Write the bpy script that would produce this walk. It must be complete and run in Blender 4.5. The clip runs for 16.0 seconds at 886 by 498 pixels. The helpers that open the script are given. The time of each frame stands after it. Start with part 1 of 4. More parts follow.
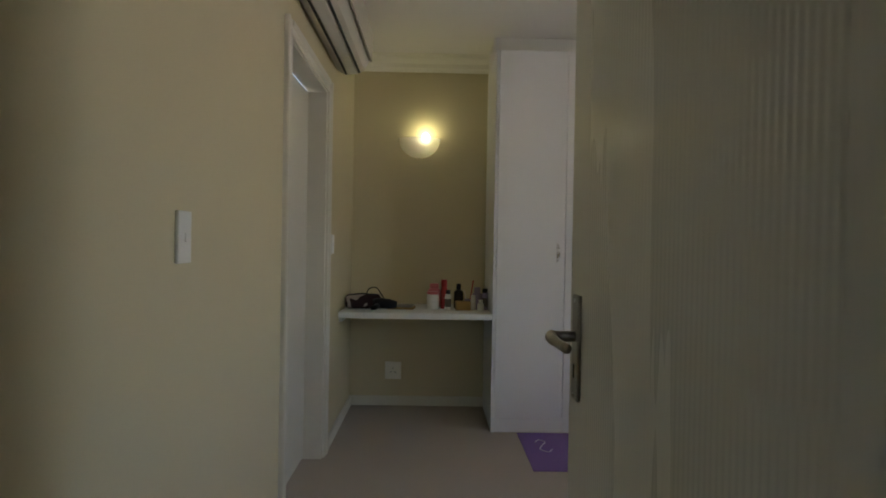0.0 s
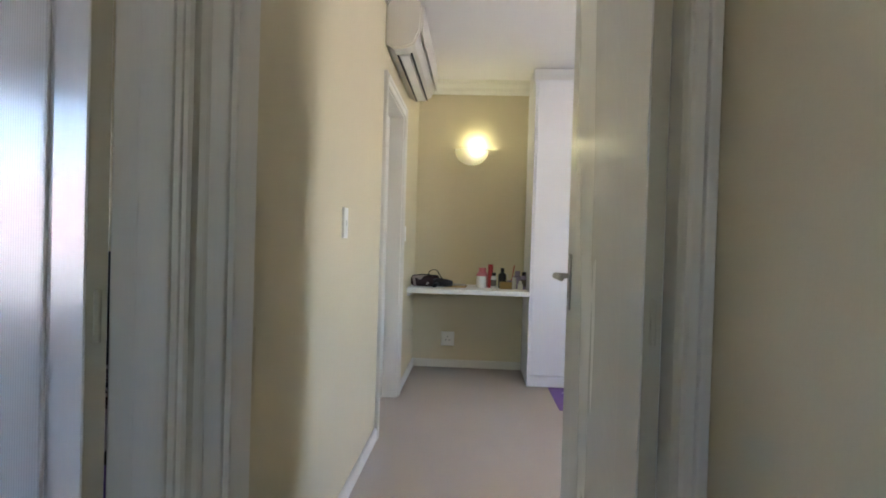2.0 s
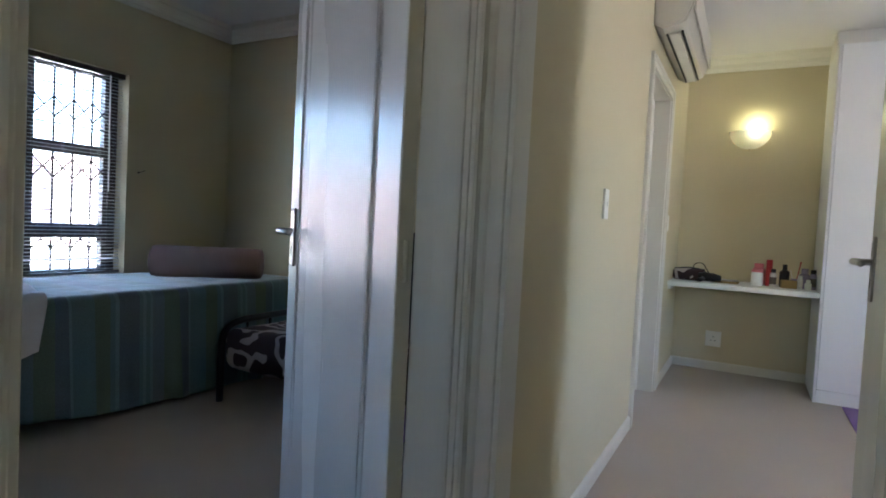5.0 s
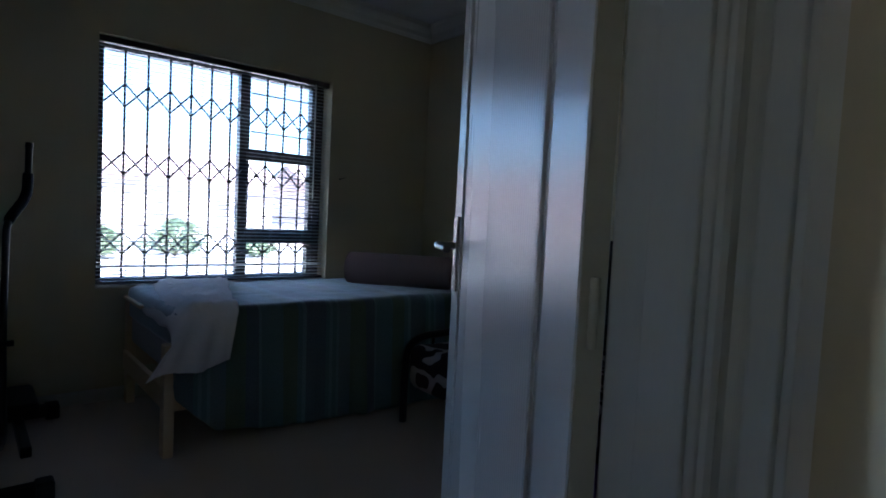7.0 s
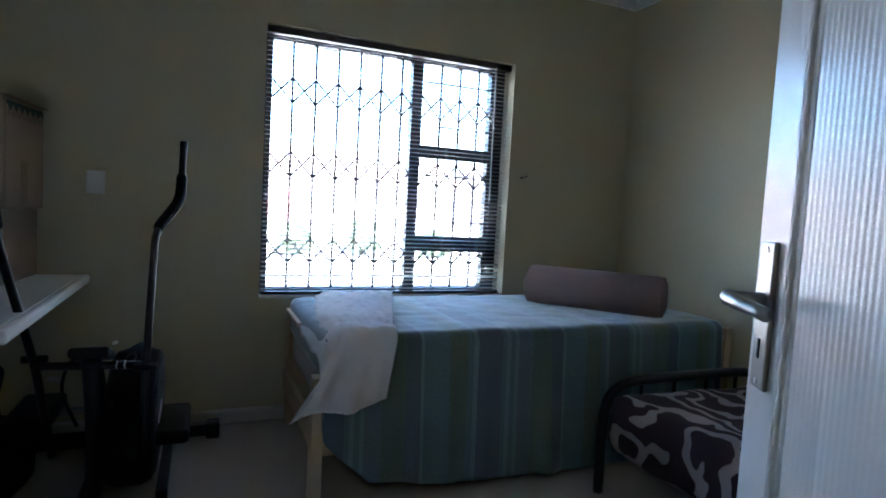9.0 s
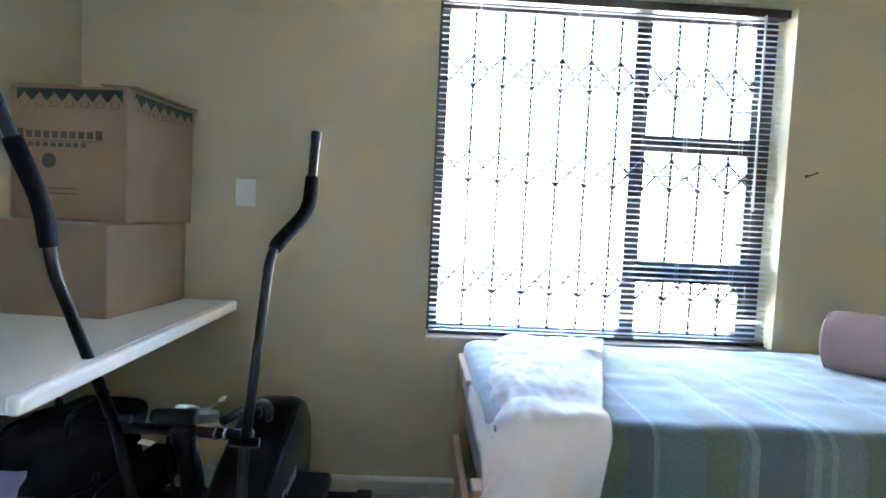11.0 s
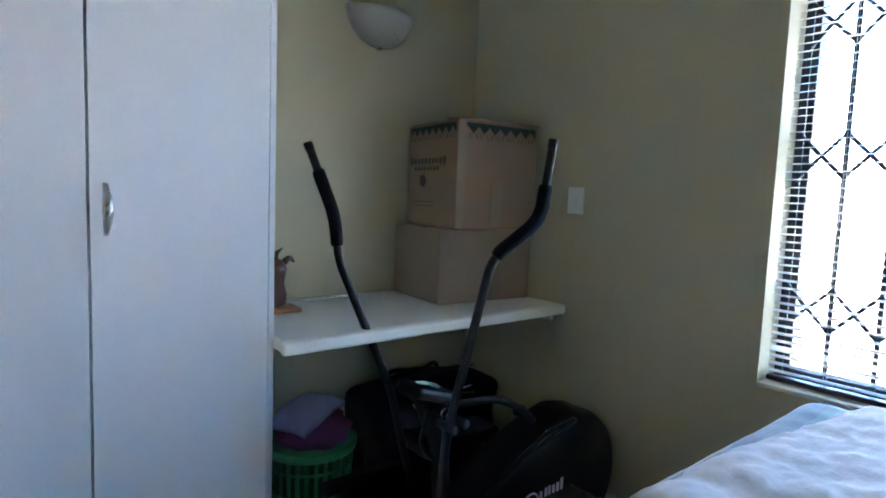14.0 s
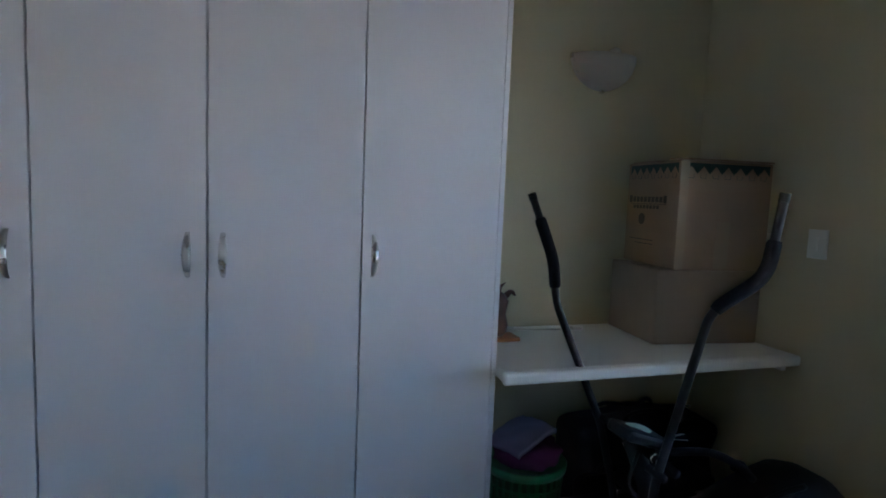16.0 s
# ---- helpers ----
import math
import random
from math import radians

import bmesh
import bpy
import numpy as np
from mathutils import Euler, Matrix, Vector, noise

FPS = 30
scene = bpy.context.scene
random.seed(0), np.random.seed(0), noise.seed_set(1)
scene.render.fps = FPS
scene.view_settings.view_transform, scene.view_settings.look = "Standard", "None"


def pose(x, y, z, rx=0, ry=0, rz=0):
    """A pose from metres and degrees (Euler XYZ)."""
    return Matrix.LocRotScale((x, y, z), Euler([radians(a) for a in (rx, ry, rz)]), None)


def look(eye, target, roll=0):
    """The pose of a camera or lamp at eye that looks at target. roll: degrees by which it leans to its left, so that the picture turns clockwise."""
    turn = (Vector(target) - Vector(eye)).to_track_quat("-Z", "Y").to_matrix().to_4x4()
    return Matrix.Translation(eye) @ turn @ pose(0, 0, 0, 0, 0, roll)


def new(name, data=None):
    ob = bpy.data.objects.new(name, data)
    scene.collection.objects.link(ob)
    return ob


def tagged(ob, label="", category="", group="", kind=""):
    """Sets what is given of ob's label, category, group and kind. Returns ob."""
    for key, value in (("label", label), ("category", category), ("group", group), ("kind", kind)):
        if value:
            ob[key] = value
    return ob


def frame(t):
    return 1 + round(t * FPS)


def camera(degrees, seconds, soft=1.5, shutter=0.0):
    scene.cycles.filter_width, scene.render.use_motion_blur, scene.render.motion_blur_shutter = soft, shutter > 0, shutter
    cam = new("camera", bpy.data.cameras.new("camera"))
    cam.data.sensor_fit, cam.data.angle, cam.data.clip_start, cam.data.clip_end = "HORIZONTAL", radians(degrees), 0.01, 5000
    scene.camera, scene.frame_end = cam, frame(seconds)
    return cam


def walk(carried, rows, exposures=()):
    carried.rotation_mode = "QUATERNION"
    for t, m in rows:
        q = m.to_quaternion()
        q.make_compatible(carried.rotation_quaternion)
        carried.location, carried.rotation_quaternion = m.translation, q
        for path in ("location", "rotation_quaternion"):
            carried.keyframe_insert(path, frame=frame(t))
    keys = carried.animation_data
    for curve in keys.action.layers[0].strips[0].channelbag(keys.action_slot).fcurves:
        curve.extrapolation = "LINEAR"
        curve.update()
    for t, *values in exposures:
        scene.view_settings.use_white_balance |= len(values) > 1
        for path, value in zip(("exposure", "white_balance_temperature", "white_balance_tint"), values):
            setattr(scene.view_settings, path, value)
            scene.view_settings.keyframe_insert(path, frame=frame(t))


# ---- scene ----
cam = camera(75.9, 16.0, 1.8)
PATH = [
    (0, (0.149, 0.129, 1.202), (0.185, 2.129, 1.185), 1.0),
    (0.5, (0.129, -0.139, 1.175), (0.145, 1.861, 1.153), 1.1),
    (1, (0.107, -0.406, 1.178), (0.091, 1.593, 1.154), 1.4),
    (1.5, (0.087, -0.658, 1.16), (0.028, 1.341, 1.131), 1.6),
    (2, (0.083, -0.806, 1.147), (-0.025, 1.191, 1.118), 1.7),
    (2.5, (0.131, -0.905, 1.129), (-0.09, 1.083, 1.094), 1.7),
    (3, (0.168, -0.959, 1.111), (-0.196, 1.007, 1.067), 1.8),
    (3.5, (0.158, -0.969, 1.095), (-0.368, 0.96, 1.043), 2.1),
    (4, (0.151, -0.964, 1.083), (-0.519, 0.919, 1.024), 2.3),
    (4.2, (0.142, -0.983, 1.079), (-0.586, 0.879, 1.016), 2.5),
    (6.5, (-0.07, -0.563, 1.093), (-1.441, 0.89, 0.993), 2.9),
    (7, (-0.151, -0.465, 1.108), (-1.669, 0.834, 1.001), 2.9),
    (7.5, (-0.243, -0.406, 1.112), (-1.877, 0.741, 0.998), 2.9),
    (8, (-0.388, -0.337, 1.124), (-2.105, 0.681, 1.002), 3.0),
    (8.2, (-0.455, -0.3, 1.126), (-2.2, 0.669, 1.001), 3.0),
    (10.3, (-1.208, 0.007, 1.14), (-3.166, 0.394, 1.012), 3.0),
    (10.5, (-1.291, 0.031, 1.137), (-3.264, 0.335, 1.017), 2.9),
    (11, (-1.492, 0.072, 1.11), (-3.487, 0.148, 1.004), 2.8),
    (11.5, (-1.655, 0.179, 1.105), (-3.629, -0.118, 0.988), 2.8),
    (12, (-1.804, 0.251, 1.108), (-3.715, -0.324, 0.982), 2.8),
    (12.5, (-1.922, 0.354, 1.121), (-3.732, -0.486, 0.983), 2.6),
    (13, (-1.978, 0.497, 1.122), (-3.605, -0.656, 0.974), 2.4),
    (13.5, (-1.936, 0.647, 1.117), (-3.388, -0.719, 0.957), 2.4),
    (14, (-1.892, 0.807, 1.166), (-3.15, -0.738, 0.986), 2.2),
    (14.5, (-1.886, 0.901, 1.182), (-2.951, -0.783, 0.999), 2.1),
    (15, (-1.872, 0.949, 1.229), (-2.755, -0.835, 1.038), 2.0),
    (15.5, (-1.842, 0.951, 1.281), (-2.563, -0.905, 1.09), 2.2),
    (16, (-1.807, 0.93, 1.294), (-2.41, -0.967, 1.108), 2.3),
]
EXPOSURES = [(0.0, 2.9, 6250, 8), (0.5, 3.35, 6300, 10), (1.0, 3.85, 6050, 12), (1.5, 4.15, 5900, 13), (2.0, 4.45, 5700, 13), (2.5, 4.65, 5500, 13), (4.2, 4.7, 5500, 13), (5.4, 3.7, 5500, 9), (6.3, 2.75, 5200, 11), (7.0, 2.6, 5000, 10), (8.2, 3.5, 4750, 8), (9.4, 4.65, 5500, 8), (10.3, 5.7, 5650, 8), (11.0, 6.25, 5650, 9), (12.5, 6.45, 5750, 9), (13.0, 6.0, 5650, 7), (14.0, 5.2, 5350, 6), (14.5, 4.95, 5400, 6), (15.0, 4.7, 5450, 6), (15.5, 4.4, 5450, 8), (16.0, 4.25, 5450, 8)]
walk(cam, [(t, look(eye, target, roll)) for t, eye, target, roll in PATH], EXPOSURES)

# ---- daylight ----
world = bpy.data.worlds.new("sky")
scene.world = world
world.use_nodes = True
wn = world.node_tree.nodes
sky = wn.new("ShaderNodeTexSky")
sky.sky_type, sky.sun_disc = "NISHITA", False
sky.sun_elevation, sky.sun_rotation = radians(58), radians(75)
world.node_tree.links.new(sky.outputs[0], wn["Background"].inputs[0])
wn["Background"].inputs[1].default_value = 0.15
sun = new("sun", bpy.data.lights.new("sun", "SUN"))
sun.data.energy, sun.data.angle, sun.data.color = 5.0, radians(0.5), (1.0, 0.95, 0.88)
sun.matrix_world = look((8, 2.2, 14), (0, 0, 0))
# daylight in the window of the first bedroom, beyond its open door
glow = new("window_light", bpy.data.lights.new("window_light", "AREA"))
glow.data.shape, glow.data.size, glow.data.size_y, glow.data.energy = "RECTANGLE", 0.6, 0.9, 0.28
glow.data.color = (0.86, 0.93, 1.0)
glow.matrix_world = look((2.96, 1.75, 1.45), (0, 1.75, 1.2))


# added warm fill behind the camera that brightens the passage walls and door frames
glow2 = new("passage_fill_light", bpy.data.lights.new("passage_fill_light", "AREA"))
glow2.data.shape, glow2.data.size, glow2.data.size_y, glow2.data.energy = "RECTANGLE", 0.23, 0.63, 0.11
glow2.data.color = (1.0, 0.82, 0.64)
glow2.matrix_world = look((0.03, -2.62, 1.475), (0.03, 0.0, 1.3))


# ---- materials ----
def material(name, color, rough=0.6, metal=0.0, vary=0.08, scale=3.0, grain=0.03, grain_scale=180.0, bump=0.0, bump_scale=200.0, coat=0.0, stretch=(1, 1, 1), rand=0.0, spec=0.5):
    """Base colour with broad stains and fine grain, and a fine relief."""
    m = bpy.data.materials.new(name)
    m.use_nodes = True
    n, l = m.node_tree.nodes, m.node_tree.links
    b = n["Principled BSDF"]
    b.inputs["Metallic"].default_value = metal
    b.inputs["Coat Weight"].default_value = coat
    b.inputs["Specular IOR Level"].default_value = spec
    b.inputs["Coat Roughness"].default_value = 0.15
    tc = n.new("ShaderNodeTexCoord")
    mp = n.new("ShaderNodeMapping")
    mp.inputs["Scale"].default_value = stretch
    l.new(tc.outputs["Object"], mp.inputs[0])

    def noise_tex(sc, detail):
        t = n.new("ShaderNodeTexNoise")
        t.inputs["Scale"].default_value, t.inputs["Detail"].default_value = sc, detail
        l.new(mp.outputs[0], t.inputs["Vector"])
        return t.outputs["Fac"]
    big, fine = noise_tex(scale, 5), noise_tex(grain_scale, 3)
    add = n.new("ShaderNodeMath")
    add.operation = "MULTIPLY_ADD"
    l.new(big, add.inputs[0])
    add.inputs[1].default_value, add.inputs[2].default_value = 2 * vary, 1 - vary
    add2 = n.new("ShaderNodeMath")
    add2.operation = "MULTIPLY_ADD"
    l.new(fine, add2.inputs[0])
    add2.inputs[1].default_value = 2 * grain
    l.new(add.outputs[0], add2.inputs[2])
    last = add2.outputs[0]
    if rand:
        oi = n.new("ShaderNodeObjectInfo")
        r = n.new("ShaderNodeMath")
        r.operation = "MULTIPLY_ADD"
        l.new(oi.outputs["Random"], r.inputs[0])
        r.inputs[1].default_value = rand
        l.new(last, r.inputs[2])
        last = r.outputs[0]
    mul = n.new("ShaderNodeVectorMath")
    mul.operation = "SCALE"
    mul.inputs[0].default_value = color
    l.new(last, mul.inputs["Scale"])
    l.new(mul.outputs[0], b.inputs["Base Color"])
    rr = n.new("ShaderNodeMath")
    rr.operation = "MULTIPLY_ADD"
    l.new(big, rr.inputs[0])
    rr.inputs[1].default_value, rr.inputs[2].default_value = 0.12, rough - 0.06
    l.new(rr.outputs[0], b.inputs["Roughness"])
    if bump:
        bp = n.new("ShaderNodeBump")
        bp.inputs["Strength"].default_value, bp.inputs["Distance"].default_value = bump, 0.003
        l.new(noise_tex(bump_scale, 4), bp.inputs["Height"])
        l.new(bp.outputs[0], b.inputs["Normal"])
    return m


PAINT = material("wall_paint", (0.60, 0.53, 0.35), 0.75, vary=0.05, scale=1.6, grain=0.02, bump=0.18, bump_scale=90)
CEIL = material("ceiling_paint", (0.78, 0.76, 0.74), 0.85, vary=0.03, scale=1.2, bump=0.35, bump_scale=60)
CORNICE = material("cornice_plaster", (0.76, 0.74, 0.66), 0.7, vary=0.03)
TRIM = material("trim_enamel", (0.66, 0.63, 0.55), 0.42, vary=0.03, scale=5, bump=0.12, bump_scale=40, stretch=(1, 1, 0.15))
CARPET = material("carpet_pile", (0.40, 0.345, 0.29), 0.95, vary=0.14, scale=1.3, grain=0.22, grain_scale=260, bump=0.9, bump_scale=420)
MELAMINE = material("white_melamine", (0.78, 0.78, 0.80), 0.36, vary=0.03, scale=2, grain=0.01)
GAPDARK = material("cabinet_inside", (0.10, 0.09, 0.08), 0.8)
SHELFTOP = material("white_shelf_laminate", (0.78, 0.77, 0.72), 0.4, vary=0.05, scale=4)
STEEL = material("brushed_steel", (0.74, 0.74, 0.73), 0.28, 1.0, vary=0.08, scale=20)
BRASSY = material("worn_handle_metal", (0.36, 0.34, 0.31), 0.35, 1.0, vary=0.15, scale=30)
PLASTIC = material("white_plastic", (0.80, 0.79, 0.74), 0.35, vary=0.03)
ACBODY = material("aircon_plastic", (0.62, 0.58, 0.52), 0.45, vary=0.05)
BLACK = material("black_plastic", (0.010, 0.010, 0.013), 0.45, vary=0.2, scale=8, spec=0.3)
FOAM = material("black_foam_grip", (0.012, 0.011, 0.017), 0.75, vary=0.25, scale=25, bump=0.6, bump_scale=150, spec=0.15)
BLACKMETAL = material("black_painted_steel", (0.012, 0.011, 0.015), 0.34, vary=0.1, scale=15, spec=0.4)
CHROME = material("chrome", (0.7, 0.7, 0.72), 0.15, 1.0)
WINFRAME = material("dark_window_timber", (0.045, 0.032, 0.03), 0.4, vary=0.2, scale=6)
SLAT = material("pale_blind_slat", (0.62, 0.62, 0.62), 0.3, vary=0.06, scale=8, rand=0.1)
RAIL = material("dark_blind_rail", (0.10, 0.08, 0.075), 0.4, vary=0.15, scale=8)
GRILLE = material("dark_grille_steel", (0.04, 0.036, 0.036), 0.5, vary=0.2, scale=12)
CARD = material("brown_cardboard", (0.36, 0.248, 0.16), 0.75, vary=0.09, scale=6, grain=0.05, grain_scale=60, bump=0.15, bump_scale=35)
CARDPLAIN = material("plain_cardboard", (0.335, 0.25, 0.175), 0.78, vary=0.08, scale=5, grain=0.05, grain_scale=60, bump=0.12, bump_scale=30)
INKGREEN = material("green_print", (0.045, 0.08, 0.07), 0.7)
INK = material("grey_print", (0.12, 0.10, 0.08), 0.75)
TAPE = material("clear_packing_tape", (0.42, 0.32, 0.22), 0.16, vary=0.06, scale=9, coat=0.5)
PINE = material("pale_pine", (0.62, 0.45, 0.27), 0.5, vary=0.12, scale=5, stretch=(1, 1, 0.2), bump=0.1, bump_scale=30)
MATTRESS = material("mattress_ticking", (0.5, 0.46, 0.46), 0.9, vary=0.1)
THROW = material("white_fleece_throw", (0.80, 0.77, 0.76), 0.95, vary=0.06, scale=6, bump=0.5, bump_scale=70)
BOLSTER = material("mauve_bolster_fabric", (0.27, 0.185, 0.165), 0.8, vary=0.07, scale=8, bump=0.3, bump_scale=250)
PURPLE = material("purple_foam_mat", (0.20, 0.115, 0.33), 0.8, vary=0.07, scale=6, grain=0.08, bump=0.4, bump_scale=300)
PALEPRINT = material("pale_print", (0.6, 0.55, 0.7), 0.7)
GREEN = material("green_plastic", (0.03, 0.22, 0.075), 0.35, vary=0.08)
LILAC = material("lilac_cotton", (0.30, 0.28, 0.44), 0.9, vary=0.12, scale=8, bump=0.5, bump_scale=40)
PLUM = material("plum_cotton", (0.13, 0.025, 0.10), 0.9, vary=0.15, scale=8, bump=0.5, bump_scale=40)
NAVY = material("navy_nylon", (0.010, 0.011, 0.020), 0.7, vary=0.25, scale=7, bump=0.4, bump_scale=60, spec=0.2)
MINT = material("mint_paper", (0.55, 0.74, 0.64), 0.8)
REDDISH = material("dark_red_wood", (0.085, 0.028, 0.018), 0.35, vary=0.25, scale=14, coat=0.3)
AMBER = material("honey_wood", (0.40, 0.17, 0.05), 0.4, vary=0.15, scale=9)
RED = material("red_plastic", (0.42, 0.02, 0.025), 0.35)
PINK = material("pink_plastic", (0.62, 0.17, 0.19), 0.4)
VIOLET = material("violet_grey_plastic", (0.30, 0.24, 0.36), 0.4)
OCHRE = material("ochre_box", (0.36, 0.24, 0.08), 0.6)
PAPER = material("paper_label", (0.7, 0.68, 0.64), 0.7)
LEAFGREEN = material("bush_leaves", (0.24, 0.29, 0.17), 0.6, vary=0.3, scale=3)
BARK = material("bush_wood", (0.12, 0.08, 0.05), 0.9)
PLASTER = material("house_plaster", (0.74, 0.64, 0.59), 0.85, vary=0.06, scale=0.6)
BRICKRED = material("garage_door_paint", (0.40, 0.17, 0.16), 0.6, vary=0.08)
ROOF = material("roof_tiles", (0.50, 0.36, 0.31), 0.8, vary=0.12, scale=2)
PAVING = material("yard_paving", (0.48, 0.43, 0.39), 0.9, vary=0.12, scale=0.4, grain=0.06, grain_scale=12)
DARKGLASS = material("far_window_glass", (0.30, 0.26, 0.26), 0.1)


def stripes_material(name, axis, bands, rough=0.85, weave=140):
    """Cloth with woven stripes along one axis; bands: (place 0..1, colour)."""
    m = bpy.data.materials.new(name)
    m.use_nodes = True
    n, l = m.node_tree.nodes, m.node_tree.links
    b = n["Principled BSDF"]
    b.inputs["Roughness"].default_value = rough
    b.inputs["Sheen Weight"].default_value = 0.9
    b.inputs["Sheen Roughness"].default_value = 0.35
    tc, sep = n.new("ShaderNodeTexCoord"), n.new("ShaderNodeSeparateXYZ")
    l.new(tc.outputs["Object"], sep.inputs[0])
    fr = n.new("ShaderNodeMath")
    fr.operation = "MULTIPLY_ADD"
    l.new(sep.outputs[axis], fr.inputs[0])
    fr.inputs[1].default_value, fr.inputs[2].default_value = 1 / 0.66, 3.0
    wrap = n.new("ShaderNodeMath")
    wrap.operation = "FRACT"
    l.new(fr.outputs[0], wrap.inputs[0])
    ramp = n.new("ShaderNodeValToRGB")
    ramp.color_ramp.interpolation = "CONSTANT"
    e = ramp.color_ramp.elements
    e[0].position, e[0].color = 0.0, (*bands[0][1], 1)
    e[1].position, e[1].color = bands[1][0], (*bands[1][1], 1)
    for p, c in bands[2:]:
        k = e.new(p)
        k.color = (*c, 1)
    l.new(wrap.outputs[0], ramp.inputs[0])
    nz = n.new("ShaderNodeTexNoise")
    nz.inputs["Scale"].default_value = weave
    l.new(tc.outputs["Object"], nz.inputs["Vector"])
    mix = n.new("ShaderNodeMix")
    mix.data_type, mix.blend_type = "RGBA", "MULTIPLY"
    mix.inputs["Factor"].default_value = 0.45
    l.new(ramp.outputs[0], mix.inputs["A"])
    l.new(nz.outputs["Fac"], mix.inputs["B"])
    l.new(mix.outputs["Result"], b.inputs["Base Color"])
    bp = n.new("ShaderNodeBump")
    bp.inputs["Strength"].default_value, bp.inputs["Distance"].default_value = 0.4, 0.002
    l.new(nz.outputs["Fac"], bp.inputs["Height"])
    l.new(bp.outputs[0], b.inputs["Normal"])
    return m


TEAL, MOSS, BLUE, PALE, GREY = (0.17, 0.275, 0.285), (0.17, 0.235, 0.185), (0.145, 0.195, 0.235), (0.25, 0.37, 0.375), (0.20, 0.27, 0.29)
SHEET = stripes_material("striped_sheet", "Y", [(0, TEAL), (0.14, MOSS), (0.26, TEAL), (0.30, PALE), (0.33, BLUE), (0.50, TEAL), (0.53, PALE), (0.555, TEAL), (0.59, PALE), (0.615, GREY), (0.72, MOSS), (0.86, BLUE), (0.95, PALE), (0.97, TEAL)])


def scroll_material():
    """Dark brown cloth with cream scrolls."""
    m = bpy.data.materials.new("scroll_print_cloth")
    m.use_nodes = True
    n, l = m.node_tree.nodes, m.node_tree.links
    b = n["Principled BSDF"]
    b.inputs["Roughness"].default_value = 0.9
    tc = n.new("ShaderNodeTexCoord")
    w = n.new("ShaderNodeTexWave")
    w.wave_type = "RINGS"
    w.inputs["Scale"].default_value, w.inputs["Distortion"].default_value, w.inputs["Detail"].default_value, w.inputs["Detail Scale"].default_value = 2.6, 13.0, 1.5, 2.2
    l.new(tc.outputs["Object"], w.inputs["Vector"])
    r = n.new("ShaderNodeValToRGB")
    r.color_ramp.interpolation = "EASE"
    r.color_ramp.elements[0].position, r.color_ramp.elements[0].color = 0.66, (0.035, 0.015, 0.016, 1)
    r.color_ramp.elements[1].position, r.color_ramp.elements[1].color = 0.72, (0.42, 0.34, 0.31, 1)
    l.new(w.outputs["Fac"], r.inputs[0])
    l.new(r.outputs[0], b.inputs["Base Color"])
    return m


SCROLL = scroll_material()


DOORGLOSS = material("door_gloss_enamel", (0.82, 0.81, 0.77), 0.26, vary=0.04, scale=3, bump=0.06, bump_scale=25, stretch=(1, 1, 0.1))
EDGE = material("door_edge_wood", (0.50, 0.46, 0.34), 0.5, vary=0.08)


def glass():
    m = bpy.data.materials.new("window_glass")
    m.use_nodes = True
    b = m.node_tree.nodes["Principled BSDF"]
    b.inputs["Transmission Weight"].default_value, b.inputs["Roughness"].default_value, b.inputs["IOR"].default_value = 1.0, 0.0, 1.02
    return m


GLASS = glass()


def frosted(name):
    m = bpy.data.materials.new(name)
    m.use_nodes = True
    b = m.node_tree.nodes["Principled BSDF"]
    b.inputs["Base Color"].default_value = (0.70, 0.68, 0.62, 1)
    b.inputs["Roughness"].default_value = 0.35
    b.inputs["Transmission Weight"].default_value = 0.55
    b.inputs["Subsurface Weight"].default_value = 0.2
    return m


FROST = frosted("frosted_glass")
BULB = bpy.data.materials.new("lit_bulb")
BULB.use_nodes = True
BULB.node_tree.nodes["Principled BSDF"].inputs["Emission Color"].default_value = (1.0, 0.90, 0.55, 1)
BULB.node_tree.nodes["Principled BSDF"].inputs["Emission Strength"].default_value = 2.2


# ---- building blocks ----
def part(name, bm, mat, parent=None, label="", smooth=False):
    me = bpy.data.meshes.new(name)
    bmesh.ops.recalc_face_normals(bm, faces=bm.faces)
    bm.to_mesh(me)
    bm.free()
    me.materials.append(mat)
    if smooth:
        me.polygons.foreach_set("use_smooth", [True] * len(me.polygons))
    ob = new(name, me)
    if parent:
        ob.parent = parent
    if label:
        ob["label"] = label
    return ob


def thing(name, m, label, category, group="", kind=""):
    ob = new(name)
    ob.matrix_basis = m
    return tagged(ob, label, category, group, kind)


def box(x0, y0, z0, x1, y1, z1, bevel=0.0, bm=None, m=None, seg=2):
    b = bm if bm is not None else bmesh.new()
    tmp = bmesh.new() if bm is not None else b
    bmesh.ops.create_cube(tmp, size=1, matrix=Matrix.Translation(((x0 + x1) / 2, (y0 + y1) / 2, (z0 + z1) / 2)) @ Matrix.Diagonal((abs(x1 - x0), abs(y1 - y0), abs(z1 - z0), 1)))
    if bevel:
        bmesh.ops.bevel(tmp, geom=tmp.edges[:], offset=bevel, segments=seg, affect="EDGES", profile=0.5)
    if m is not None:
        tmp.transform(m)
    if tmp is not b:
        me = bpy.data.meshes.new("tmp")
        tmp.to_mesh(me)
        b.from_mesh(me)
        tmp.free()
        bpy.data.meshes.remove(me)
    return b


